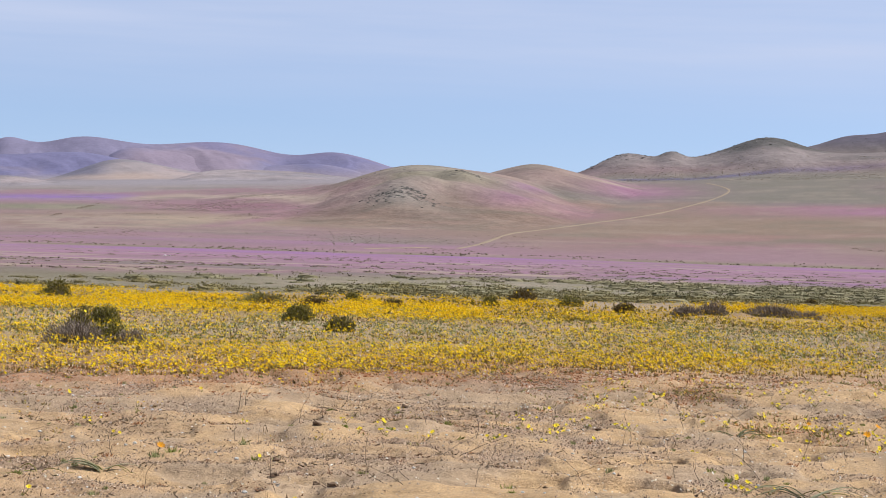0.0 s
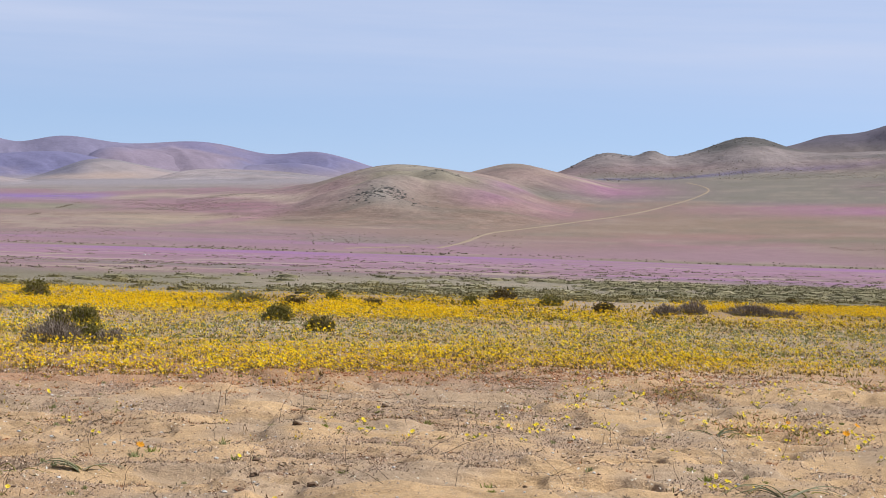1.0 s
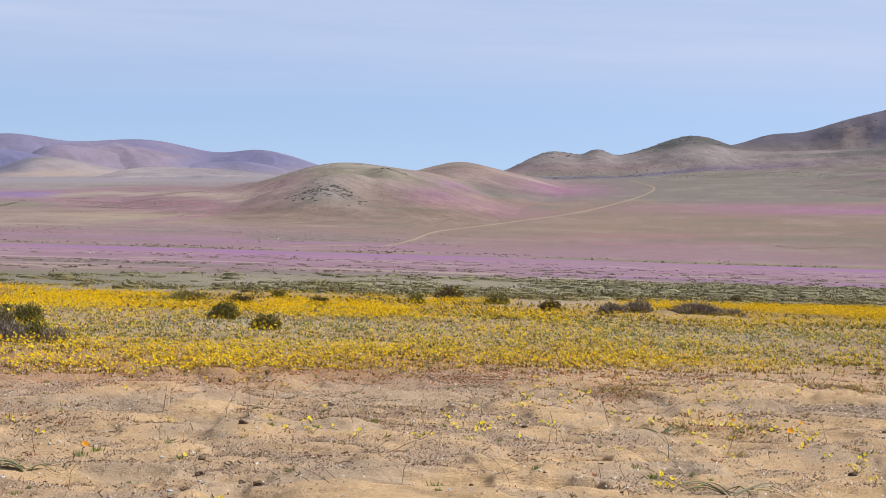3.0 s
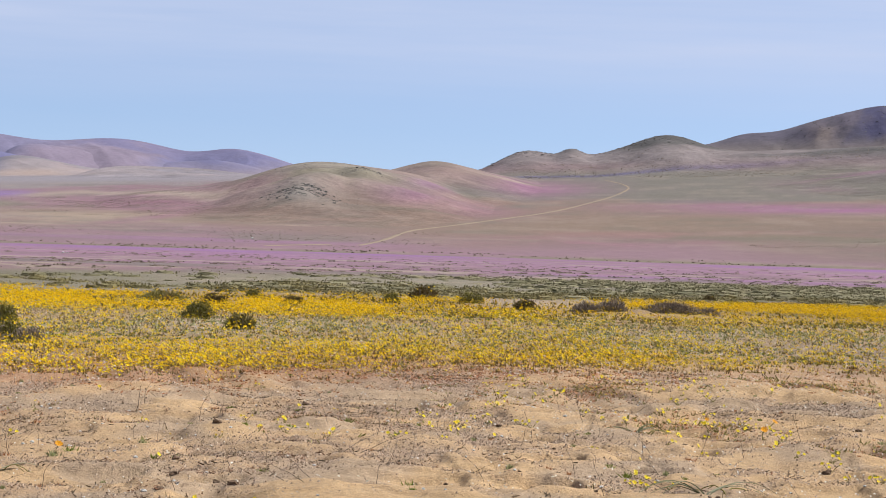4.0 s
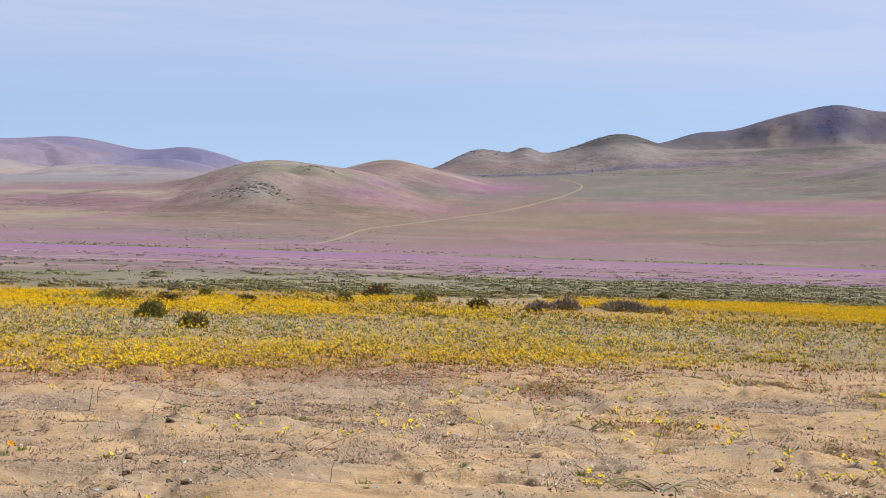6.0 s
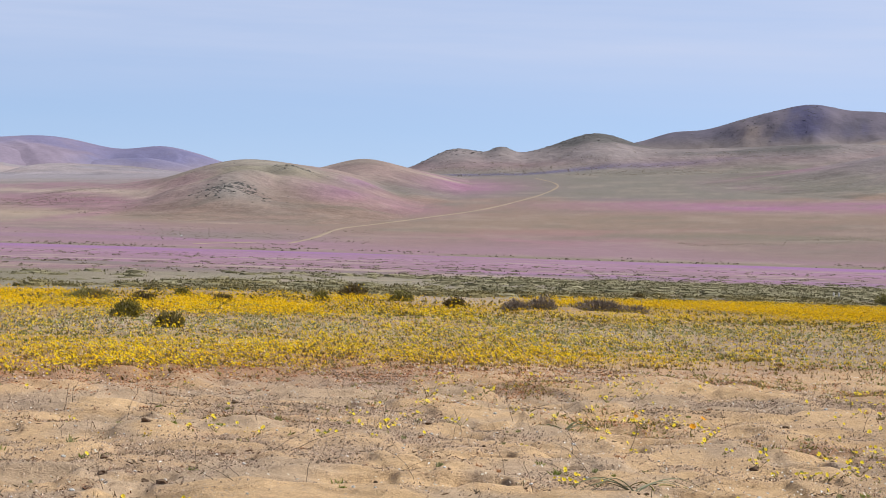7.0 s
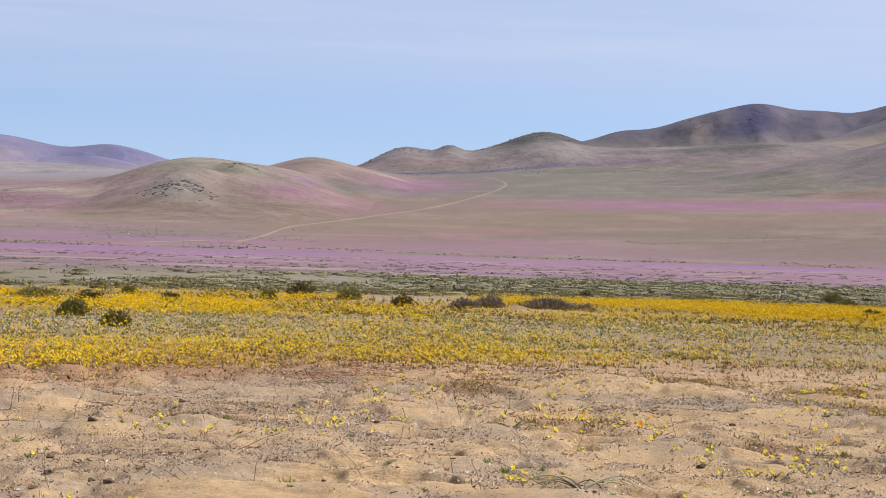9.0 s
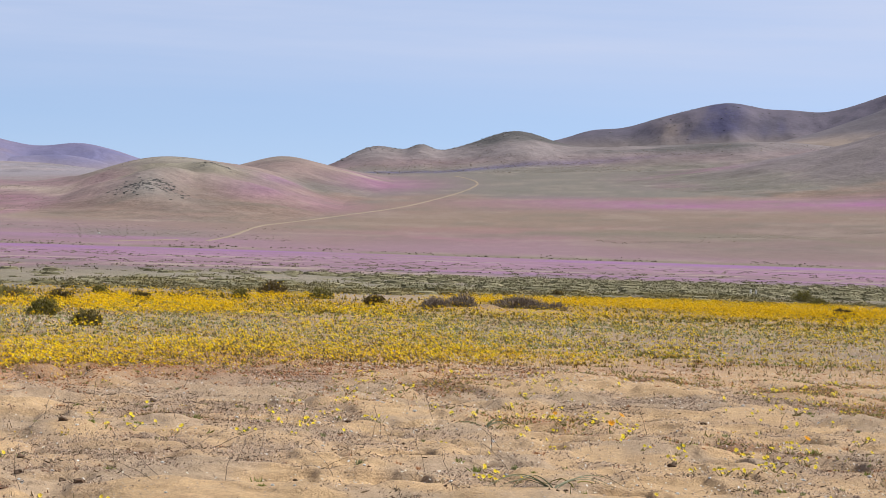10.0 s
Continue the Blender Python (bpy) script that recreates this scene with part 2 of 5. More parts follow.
def near_relief(x, y, r):
    far = 0.06 * (fbm(x * 0.45, y * 0.3, 11, 3) - 0.5) + 0.03 * (fbm(x * 2, y * 2, 12, 3) - 0.5)
    k = 1 - step(19, 23, r)
    for b, q, w, h in ((8.85, 40.5, 0.27, 0.15), (9.9, 40.6, 0.8, 0.06), (10.85, 40.1, 0.3, 0.06), (7.8, 40.6, 0.5, 0.07), (-11.9, 40.5, 0.5, 0.08)):
        far = far + h * np.exp(-((x - q * math.sin(radians(b))) / w) ** 2 - ((y - q * math.cos(radians(b))) / w) ** 2)
    return (1 - step(70, 140, r)) * (k * (0.2 + 0.8 * step(4.0, 9.4, r)) * sand_relief(x, y)[0] + (1 - k) * far)


def ground_z(x, y):
    x, y = np.asarray(x, float), np.asarray(y, float)
    r, az = np.hypot(x, y), np.degrees(np.arctan2(x, y))
    return plain(az, r) + near_relief(x, y, r)


def spot(az, r):
    """Bearing in degrees and range in metres to x, y, z on the ground."""
    x, y = r * math.sin(radians(az)), r * math.cos(radians(az))
    return x, y, float(ground_z(x, y))


# ---- ground cover colours ----
SANDY, GRAVEL, LITTER = (0.525, 0.355, 0.198), (0.395, 0.277, 0.181), (0.30, 0.155, 0.08)
FIELD, OLIVE, SCRUBBY = (0.35, 0.24, 0.12), (0.19, 0.165, 0.10), (0.245, 0.212, 0.155)
MAUVE, PURPLE, PINK = (0.255, 0.158, 0.172), (0.270, 0.130, 0.280), (0.268, 0.148, 0.170)
OCHRE, GREYGREEN, PALE = (0.228, 0.163, 0.118), (0.178, 0.158, 0.128), (0.335, 0.265, 0.21)
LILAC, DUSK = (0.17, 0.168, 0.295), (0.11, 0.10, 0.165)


def lay(base, colour, k):
    k = np.clip(k, 0, 1)[..., None]
    return base * (1 - k) + np.array(colour) * k


def field_edge(az):
    """How much farther off the flower field begins at this bearing than straight ahead and to the left."""
    return np.interp(az, (-14, -4, 4, 13, 22), (-1.4, -1.2, 0.5, 2.1, 2.4))


def foot_line(az):
    """Range of the line of shrubs along the foot of the hills."""
    return 2600 + 24 * np.clip(az - 7, 0, 20)


def pale_rise(az):
    return 1150 + 19 * (az - 15)


def pale_line(az):
    return np.interp(az, (-9.3, -7.66, -5.66, -3.82), (2004, 2139, 1890, 1700))


def cover_of_plain(x, y):
    r, az = np.hypot(x, y), np.degrees(np.arctan2(x, y))
    n1, n2 = fbm(x * 0.9, y * 0.7, 20, 4), fbm(x * 0.12, y * 0.12, 21, 4)
    c = np.empty(x.shape + (3,))
    c[:] = SANDY
    c = lay(c, GRAVEL, (1 - sand_relief(x, y)[1]) * (0.55 + 0.45 * step(0.42, 0.58, n1)))
    c = lay(c, (0.36, 0.275, 0.20), step(0.56, 0.66, fbm(x * 0.9 + 5, y * 0.7, 29, 4)) * (r < 21) * 0.6)
    c = lay(c, (0.38, 0.215, 0.13), (1 - 0.6 * step(3, 11, az)) * bell((r - field_edge(az) - 19.9 - 2 * (n2 - 0.5)) / 1.5) * (0.35 + 0.5 * step(0.38, 0.55, n1)))
    c = lay(c, LITTER, (r < 22) * step(0.50, 0.64, fbm(x * 0.8 + 13, y * 0.6, 33, 4)) * (0.12 + 0.68 * step(2, 9, az)) * (1 - sand_relief(x, y)[1]))
    field = step(19.6, 22.9, r - field_edge(az) + 4 * (n2 - 0.5))
    c = lay(c, FIELD, field)
    c = lay(c, (0.325, 0.25, 0.155), field * bell((r - 30.0) / 5.0) * (0.4 + 0.6 * step(0.40, 0.58, fbm(x * 0.4, y * 0.25, 22, 4))))
    c = lay(c, GRAVEL, field * step(0.54, 0.66, fbm(x * 0.5 + 9, y * 0.2, 23, 4)) * 0.4)
    for b, q, w in ((8.80, 40.2, 0.30), (9.5, 39.9, 0.25), (10.85, 39.8, 0.30), (-11.9, 40.3, 0.5)):
        c = lay(c, (0.37, 0.262, 0.190), np.exp(-((x - q * math.sin(radians(b))) / w) ** 2 - ((y - q * math.cos(radians(b))) / w) ** 2) * 1.0)
    c = lay(c, (0.30, 0.222, 0.155), field * step(33, 29, r) * step(8, 15, az) * (0.3 + 0.6 * step(0.45, 0.58, fbm(x * 0.35, y * 0.3, 34, 4))))
    c = lay(c, (0.33, 0.15, 0.07), field * bell((r - field_edge(az) - 21.4) / 2.4) * 0.65 * (1 - 0.75 * step(3, 11, az)))
    c = lay(c, (0.25, 0.165, 0.04), step(33, 37, r - 5 * step(3, 10, az)) * (0.4 + 0.5 * step(0.62, 0.52, fbm(x * 0.2, y * 0.1, 93, 3))))
    scrub = step(45.5, 49, r + 5 * (n2 - 0.5) - 3.5 * step(3, 10, az))
    c = lay(c, SCRUBBY, scrub)
    c = lay(c, PALE, scrub * step(0.52, 0.64, fbm(x * 0.12, y * 0.10, 25, 4)) * 0.35)
    c = lay(c, (0.185, 0.155, 0.105), scrub * step(3, 10, az) * 0.5)
    c = lay(c, (0.37, 0.30, 0.235), bell((az - 5.6) / 2.2) * bell((r - 46.5) / 3.0) * 0.8)
    edge = 64 + 1.7 * np.clip(az + 13, 0, 40)
    b1, b2 = fbm(x * 0.012, y * 0.006, 26, 4), fbm(x * 0.004, y * 0.0025, 27, 4)
    far = step(0.92, 1.12, r / edge + 0.3 * (b1 - 0.5))
    c = lay(c, MAUVE, far)
    streak = fbm(x * 0.07, y * 0.035, 28, 5, 0.62)
    c = lay(c, PALE, far * step(0.54, 0.63, streak) * (0.45 + 0.45 * step(700, 400, r)))
    c = lay(c, GREYGREEN, far * step(0.50, 0.40, streak) * 0.6 * (0.15 + step(300, 100, r)))
    c = lay(c, (0.30, 0.165, 0.22), far * step(0.50, 0.62, fbm(x * 0.014, y * 0.02, 31, 4)) * 0.7)
    c = lay(c, (0.175, 0.158, 0.105), bell((r - 64) / 14) * step(-2, -8, az) * 0.7)
    w = r * (1 + 0.25 * (b1 - 0.5)) + 120 * (b2 - 0.5) + 0.16 * r * (fbm(x * 0.0016, y * 0.004, 37, 4) - 0.5) * step(900, 1300, r)
    violet = (0.3 * step(110, 500, r) + 0.62 * step(600, 800, r * (1 + 0.2 * (b1 - 0.5)))) * step(850, 822, r) * (0.3 + 0.7 * step(0.40, 0.60, 0.5 * b1 + 0.5 * fbm(x * 0.03, y * 0.007, 47, 4)))
    c = lay(c, PURPLE, violet)
    c = lay(c, PURPLE, bell((w - 150) / 40) * step(3, 9, az) * step(0.4, 0.6, b1) * 0.6)
    c = lay(c, OLIVE, bell((r - 858) / 24) * (0.5 + 0.5 * step(0.4, 0.6, fbm(x * 0.02, y * 0.02, 49, 3))))
    c = lay(c, MAUVE, step(880, 930, r))
    c = lay(c, GREYGREEN, bell((r - 1050) / 110) * step(4, -2, az) * step(0.46, 0.60, fbm(x * 0.008, y * 0.025, 43, 4)) * 0.65)
    c = lay(c, (0.285, 0.145, 0.23), bell((r - 1000) / 80) * step(4, -2, az) * step(0.50, 0.62, fbm(x * 0.007 + 4, y * 0.025, 44, 4)) * 0.7)
    c = lay(c, OCHRE, step(0, 1, (w - 930) / 330) * step(-5, 5, az))
    c = lay(c, OCHRE, bell((w - 1400) / 190) * 0.9)
    c = lay(c, PINK, bell((az - 3.8) / 1.7) * bell((r - 1600) / 160) * 0.8)
    c = lay(c, (0.27, 0.15, 0.13), bell((w - 1270) / 70) * step(4, 8, az) * step(0.42, 0.58, fbm(x * 0.008, y * 0.02, 39, 4)) * 0.6)
    c = lay(c, GREYGREEN, step(1760, 1900, w) * step(-3, 3, az))
    c = lay(c, (0.29, 0.130, 0.215), bell((r - 1690 - 130 * (fbm(x * 0.004, y * 0.006, 38, 4) - 0.5)) / 110) * (0.7 + 0.4 * step(0.35, 0.6, fbm(x * 0.006, y * 0.012, 39, 4))) * step(5, 12, az + 5 * (b2 - 0.5)))
    c = lay(c, (0.285, 0.138, 0.205), bell((az - 5.6) / 1.9) * bell((r - 2200) / 240) * 0.9)
    c = lay(c, (0.275, 0.143, 0.19), bell((w - 2350) / 150) * 0.7 * step(11, 16, az))
    c = lay(c, PALE, bell((r - pale_rise(az)) / 38) * step(12.5, 16, az) * 0.75)
    c = lay(c, PALE, bell((w - 1330) / 150) * step(-3, -7, az) * 0.55 * step(0.35, 0.55, streak))
    c = lay(c, (0.19, 0.185, 0.12), bell((r - 1720) / 110) * step(-8.5, -10.5, az) * 0.9)
    c = lay(c, (0.225, 0.14, 0.30), bell((r - 2080) / 120) * step(-8.5, -10.0, az))
    c = lay(c, (0.25, 0.21, 0.20), step(2300, 2500, w) * step(0, -6, az))
    c = lay(c, PINK, bell((az + 6.0) / 2.6) * bell((r - 1800 + 40 * (az + 9.1)) / 130) * 0.95)
    c = lay(c, (0.335, 0.255, 0.185), bell((az + 7.4) / 2.0) * bell((w - 1400 - 25 * (az + 7)) / 120) * (0.45 + 0.5 * step(0.38, 0.55, fbm(x * 0.012, y * 0.008, 35, 4))))
    c = lay(c, PINK, bell((az + 5.9) / 1.5) * bell((r - 1195 - 98 * (az + 7.63)) / 55) * 0.9)
    c = lay(c, PALE, step(-10.2, -8.8, az) * step(-2.5, -4, az) * bell((r - pale_line(az)) / 90) * 0.9)
    c = lay(c, PALE, bell((az - 4.9) / 1.1) * bell((r - 2151 - 77 * (az - 3.79)) / 36) * 0.9)
    c = lay(c, (0.195, 0.14, 0.112), step(885, 960, r) * step(1500, 1300, r) * step(9, 17, az) * 0.75)
    c = lay(c, (0.285, 0.142, 0.165), bell((r - 1125 - 8 * (az - 8)) / 75) * bell((az - 7.5) / 3.6) * (0.35 + 0.6 * step(0.38, 0.58, fbm(x * 0.006, y * 0.015, 45, 4))))
    c = lay(c, (0.17, 0.155, 0.10), bell((w - 1180) / 45) * step(6, 10, az) * 0.5)
    c = lay(c, PALE, far * step(0.52, 0.72, fbm(x * 0.022, y * 0.03, 32, 5, 0.6)) * 0.28 * step(900, 1100, r))
    c = lay(c, (0.15, 0.135, 0.10), far * step(0.52, 0.70, fbm(x * 0.018 + 8, y * 0.03, 36, 5, 0.6)) * 0.35 * step(900, 1100, r))
    c = lay(c, DUSK, bell((r - foot_line(az) - 8) / 24) * step(2, 6, az) * 0.9)
    c = lay(c, MAUVE, step(2620, 2800, r) * step(0, 4, az) * 0.6)
    c = lay(c, (0.27, 0.24, 0.25), step(2450, 2750, r) * step(2, -2, az) * 0.9)
    # slight blue of distance haze put into the cover past 60 m
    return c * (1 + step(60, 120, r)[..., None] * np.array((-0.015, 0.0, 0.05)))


# ---- large structure ----
def sheet(name, az, rr, z, colour, mat):
    """A mesh over rows of range and columns of bearing."""
    nr, na = len(rr), len(az)
    A, R = np.meshgrid(np.radians(az), rr)
    co = np.stack([R * np.sin(A), R * np.cos(A), z], -1).reshape(-1, 3)
    i = np.arange(nr * na).reshape(nr, na)
    quads = np.stack([i[:-1, :-1], i[:-1, 1:], i[1:, 1:], i[1:, :-1]], -1).reshape(-1, 4)
    me = bpy.data.meshes.new(name)
    me.vertices.add(len(co))
    me.vertices.foreach_set("co", co.ravel().astype(np.float32))
    me.loops.add(quads.size)
    me.loops.foreach_set("vertex_index", quads.ravel().astype(np.int32))
    me.polygons.add(len(quads))
    me.polygons.foreach_set("loop_start", np.arange(0, quads.size, 4, dtype=np.int32))
    me.update(calc_edges=True)
    me.polygons.foreach_set("use_smooth", np.ones(len(quads), dtype=bool))
    at = me.color_attributes.new("cover", "FLOAT_COLOR", "POINT")
    at.data.foreach_set("color", np.concatenate([colour.reshape(-1, 3), np.ones((nr * na, 1))], 1).ravel().astype(np.float32))
    me.materials.append(mat)
    return new(name, me)


def grid_xy(az, rr):
    A, R = np.meshgrid(np.radians(az), rr)
    return R * np.sin(A), R * np.cos(A), np.degrees(A), R


az = np.concatenate([np.arange(-180, -20, 4.0), np.arange(-20, -14.2, 1.0), np.arange(-14.2, 21.6, 0.072), np.arange(22, 28, 1.0), np.arange(28, 180, 4.0), [180.0]])
rr = np.concatenate([[0.0, 0.15], np.arange(0.4, 8.2, 0.13), np.arange(8.2, 9.8, 0.1), np.exp(np.arange(math.log(9.8), math.log(15.5), 0.0018)), np.exp(np.arange(math.log(15.5), math.log(24), 0.0034)), np.exp(np.arange(math.log(24), math.log(62), 0.010)),
                     np.exp(np.arange(math.log(62), math.log(4900), 0.0200)), [4950.0]])
gx, gy, gaz, gr = grid_xy(az, rr)
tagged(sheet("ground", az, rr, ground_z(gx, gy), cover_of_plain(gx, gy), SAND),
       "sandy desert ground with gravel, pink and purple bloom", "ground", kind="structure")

# hills: range of the crest, half-depth, humps as (bearing, half-width in degrees, rise in thousandths of the range),
# spurs as (bearing, range, half-width in degrees, half-depth, rise in metres)
def hill_rise(x, y, A, R, crest, depth, humps, spurs, rough, seed, ribs=0.0):
    e = 0
    for b, w, h in humps:
        e = e + h * bell((A - b) / w)
    k = 9.0 / crest
    gully = fbm(x * k, y * k, seed, 4, 0.45) - 0.5
    lean = (R - crest) / depth
    lean = lean + 0.5 * (fbm(x * 0.004, y * 0.004, seed + 9, 3) - 0.5) * np.clip(np.abs(lean) * 2, 0, 1)
    prof = bell(lean)
    rise = e * prof * 0.001 * crest
    for b, q, wb, wq, h in spurs:
        rise = rise + h * bell((A - b) / wb) * bell((R - q) / wq)
    flank = np.clip(4 * prof * (1 - prof), 0, 1)
    rise = rise * (1 + 1.0 * rough * gully * flank) + 12 * rough * flank * (fbm(x * 0.014, y * 0.014, seed + 3, 5) - 0.5) * np.clip(rise / 15, 0, 1)
    if ribs:
        # ravines that run down the slope between sharp ribs
        across = A * crest / 3200.0 + 1.3 * (R - crest) / depth + 2.2 * fbm(x * 0.004, y * 0.004, seed + 21, 4)
        rib = 1 - np.abs(2 * fbm(across * 0.6, R * 0.003 + across * 0.1, seed + 20, 4, 0.5) - 1)
        rise = rise * (1 - ribs * flank * np.clip(1.25 * (1 - rib) + 0.9 * (fbm(across * 0.55 + 7, R * 0.001, seed + 22, 2) - 0.5), 0, 0.9))
    return rise, gully


def hill(name, label, crest, depth, humps, colour, rough=1.0, spurs=(), seed=50, step_az=0.07, ribs=0.0):
    lo = max(min(b - 2.3 * w for b, w, h in humps), -15.5)
    hi = min(max(b + 2.3 * w for b, w, h in humps), 22.5)
    az = np.arange(lo, hi, step_az)
    rr = np.concatenate([np.linspace(crest - 2.0 * depth, crest + 0.25 * depth, 94), np.linspace(crest + 0.3 * depth, min(crest + 1.6 * depth, 4960), 12)])
    x, y, A, R = grid_xy(az, rr)
    rise, gully = hill_rise(x, y, A, R, crest, depth, humps, spurs, rough, seed, ribs)
    z = plain(A, R) + rise - 2.0
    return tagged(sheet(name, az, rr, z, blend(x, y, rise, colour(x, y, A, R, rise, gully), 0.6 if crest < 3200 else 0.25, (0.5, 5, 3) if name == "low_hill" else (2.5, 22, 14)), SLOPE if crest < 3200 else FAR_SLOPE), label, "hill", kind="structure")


def blend(x, y, rise, c, mottle, reach):
    """The cover of the plain runs up on to the foot of the slope."""
    k = step(reach[0], reach[1], rise - 2 + reach[2] * (fbm(x * 0.01, y * 0.01, 88, 3) - 0.5))[..., None]
    c = c * k + cover_of_plain(x, y) * (1 - k)
    fine = fbm(x * 0.02, y * 0.012, 89, 5, 0.65) - 0.5
    return c * (1 + mottle * fine)[..., None]


# far hills: lilac haze and soft lit and shaded patches put into the colour
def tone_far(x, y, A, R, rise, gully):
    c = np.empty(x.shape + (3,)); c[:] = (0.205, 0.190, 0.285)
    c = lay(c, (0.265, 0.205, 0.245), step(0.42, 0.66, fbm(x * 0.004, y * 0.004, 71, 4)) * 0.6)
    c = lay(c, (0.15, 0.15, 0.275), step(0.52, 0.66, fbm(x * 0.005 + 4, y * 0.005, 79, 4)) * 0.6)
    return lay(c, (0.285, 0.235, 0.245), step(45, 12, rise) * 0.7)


# bluish haze over the spur put into its colour
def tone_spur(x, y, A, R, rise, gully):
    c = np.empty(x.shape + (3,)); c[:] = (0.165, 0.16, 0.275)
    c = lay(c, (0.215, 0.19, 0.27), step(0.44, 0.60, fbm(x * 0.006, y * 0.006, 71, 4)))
    # darker blue for the shaded slopes at the left end, painted on
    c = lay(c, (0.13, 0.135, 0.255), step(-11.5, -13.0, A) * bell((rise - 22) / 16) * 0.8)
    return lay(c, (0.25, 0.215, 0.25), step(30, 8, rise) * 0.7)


# low hills: beige soil with a little pale haze put into the colour
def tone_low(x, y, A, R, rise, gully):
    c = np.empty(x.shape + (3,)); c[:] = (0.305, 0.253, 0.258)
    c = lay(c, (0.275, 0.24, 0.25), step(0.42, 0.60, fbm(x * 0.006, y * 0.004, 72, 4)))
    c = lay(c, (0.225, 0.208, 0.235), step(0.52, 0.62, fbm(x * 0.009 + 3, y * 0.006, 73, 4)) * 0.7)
    # painted light: peach on the lit face, blue on the shaded left side
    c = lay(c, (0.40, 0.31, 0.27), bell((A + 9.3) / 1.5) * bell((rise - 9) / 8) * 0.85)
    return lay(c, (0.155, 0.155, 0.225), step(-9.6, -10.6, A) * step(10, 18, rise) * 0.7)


def tone_mid(x, y, A, R, rise, gully):
    n = fbm(x * 0.006, y * 0.004, 74, 4)
    c = np.empty(x.shape + (3,)); c[:] = (0.238, 0.205, 0.166)
    c = lay(c, (0.30, 0.255, 0.20), step(0.48, 0.6, fbm(x * 0.01, y * 0.008, 75, 4)) * 0.7)
    c = lay(c, PINK, step(0.48, 0.64, n) * 0.35)
    c = lay(c, (0.218, 0.196, 0.160), step(26, 40, rise + 16 * gully) * 0.8)
    c = lay(c, (0.175, 0.155, 0.118), step(-6.0, -4.0, A) * step(-1.6, -3.0, A) * bell((R - 1900) / 110) * 0.8)
    c = lay(c, (0.195, 0.176, 0.125), step(0.50, 0.60, fbm(x * 0.008 + 2, y * 0.006, 81, 4)) * 0.6)
    c = lay(c, (0.20, 0.192, 0.178), bell((A + 1.2) / 1.1) * bell((R - 1485) / 55) * (0.45 + 0.5 * step(0.42, 0.56, fbm(x * 0.02, y * 0.02, 82, 3))))
    c = lay(c, (0.30, 0.27, 0.215), bell((A + 0.2) / 1.6) * bell((R - 1770) / 70) * step(0.46, 0.58, fbm(x * 0.015, y * 0.012, 83, 4)) * 0.7)
    c = lay(c, (0.315, 0.28, 0.235), bell((A + 0.3) / 0.9) * bell((R - 1440) / 60) * step(0.45, 0.6, fbm(x * 0.03, y * 0.012, 48, 4)) * 0.75)
    c = lay(c, PINK, bell((A + 5.2) / 1.9) * bell((R - 1760) / 150) * 0.9)
    c = lay(c, PINK, bell((A + 3.4) / 1.0) * bell((R - 1700) / 120) * 0.5)
    c = lay(c, (0.232, 0.135, 0.155), bell((A - 2.5) / 2.0) * bell((R - 1500 - 40 * (A - 2.0)) / 110) * (0.45 + 0.5 * step(0.4, 0.6, n)))
    c = lay(c, (0.235, 0.115, 0.215), bell((A - 2.4) / 1.3) * bell((R - 1555 - 35 * (A - 2.0)) / 45) * step(0.4, 0.6, n) * 0.45)
    c = lay(c, PALE, step(-2.6, -4.0, A) * bell((R - pale_line(A)) / 55) * 0.8)
    c = lay(c, (0.25, 0.125, 0.25), bell((A - 3.7) / 1.5) * bell((R - 1733 - 105 * (A - 2.4)) / 75) * 0.9)
    c = lay(c, PALE, bell((A - 4.9) / 1.1) * bell((R - 2151 - 77 * (A - 3.79)) / 32) * 0.9)
    c = lay(c, (0.222, 0.135, 0.14), bell((A - 4.4) / 1.6) * bell((R - 2000) / 130) * 0.7)
    return c


def tone_right(x, y, A, R, rise, gully):
    c = np.empty(x.shape + (3,)); c[:] = (0.215, 0.182, 0.180)
    c = lay(c, (0.105, 0.098, 0.095), step(0.36, 0.56, fbm(x * 0.008, y * 0.008, 76, 4)) * step(22, 38, rise + 30 * gully))
    return lay(c, (0.222, 0.178, 0.178), step(25, 8, rise) * 0.7)


def tone_near(x, y, A, R, rise, gully):
    c = np.empty(x.shape + (3,)); c[:] = (0.20, 0.166, 0.170)
    c = lay(c, (0.185, 0.156, 0.15), step(0.46, 0.58, fbm(x * 0.008, y * 0.01, 84, 4)) * 0.6)
    c = lay(c, (0.255, 0.16, 0.215), bell((rise - 6) / 7) * (0.4 + 0.6 * step(0.4, 0.55, fbm(x * 0.004, y * 0.01, 85, 3))))
    return c


def tone_flank(x, y, A, R, rise, gully):
    c = np.empty(x.shape + (3,)); c[:] = (0.165, 0.145, 0.158)
    c = lay(c, (0.135, 0.122, 0.145), step(0.45, 0.60, fbm(x * 0.008, y * 0.008, 86, 4)) * 0.8)
    low = step(46, 24, rise + 30 * gully)
    c = lay(c, (0.30, 0.238, 0.20), low)
    return lay(c, (0.22, 0.18, 0.17), low * step(0.48, 0.60, fbm(x * 0.02, y * 0.015, 87, 4)) * 0.7)


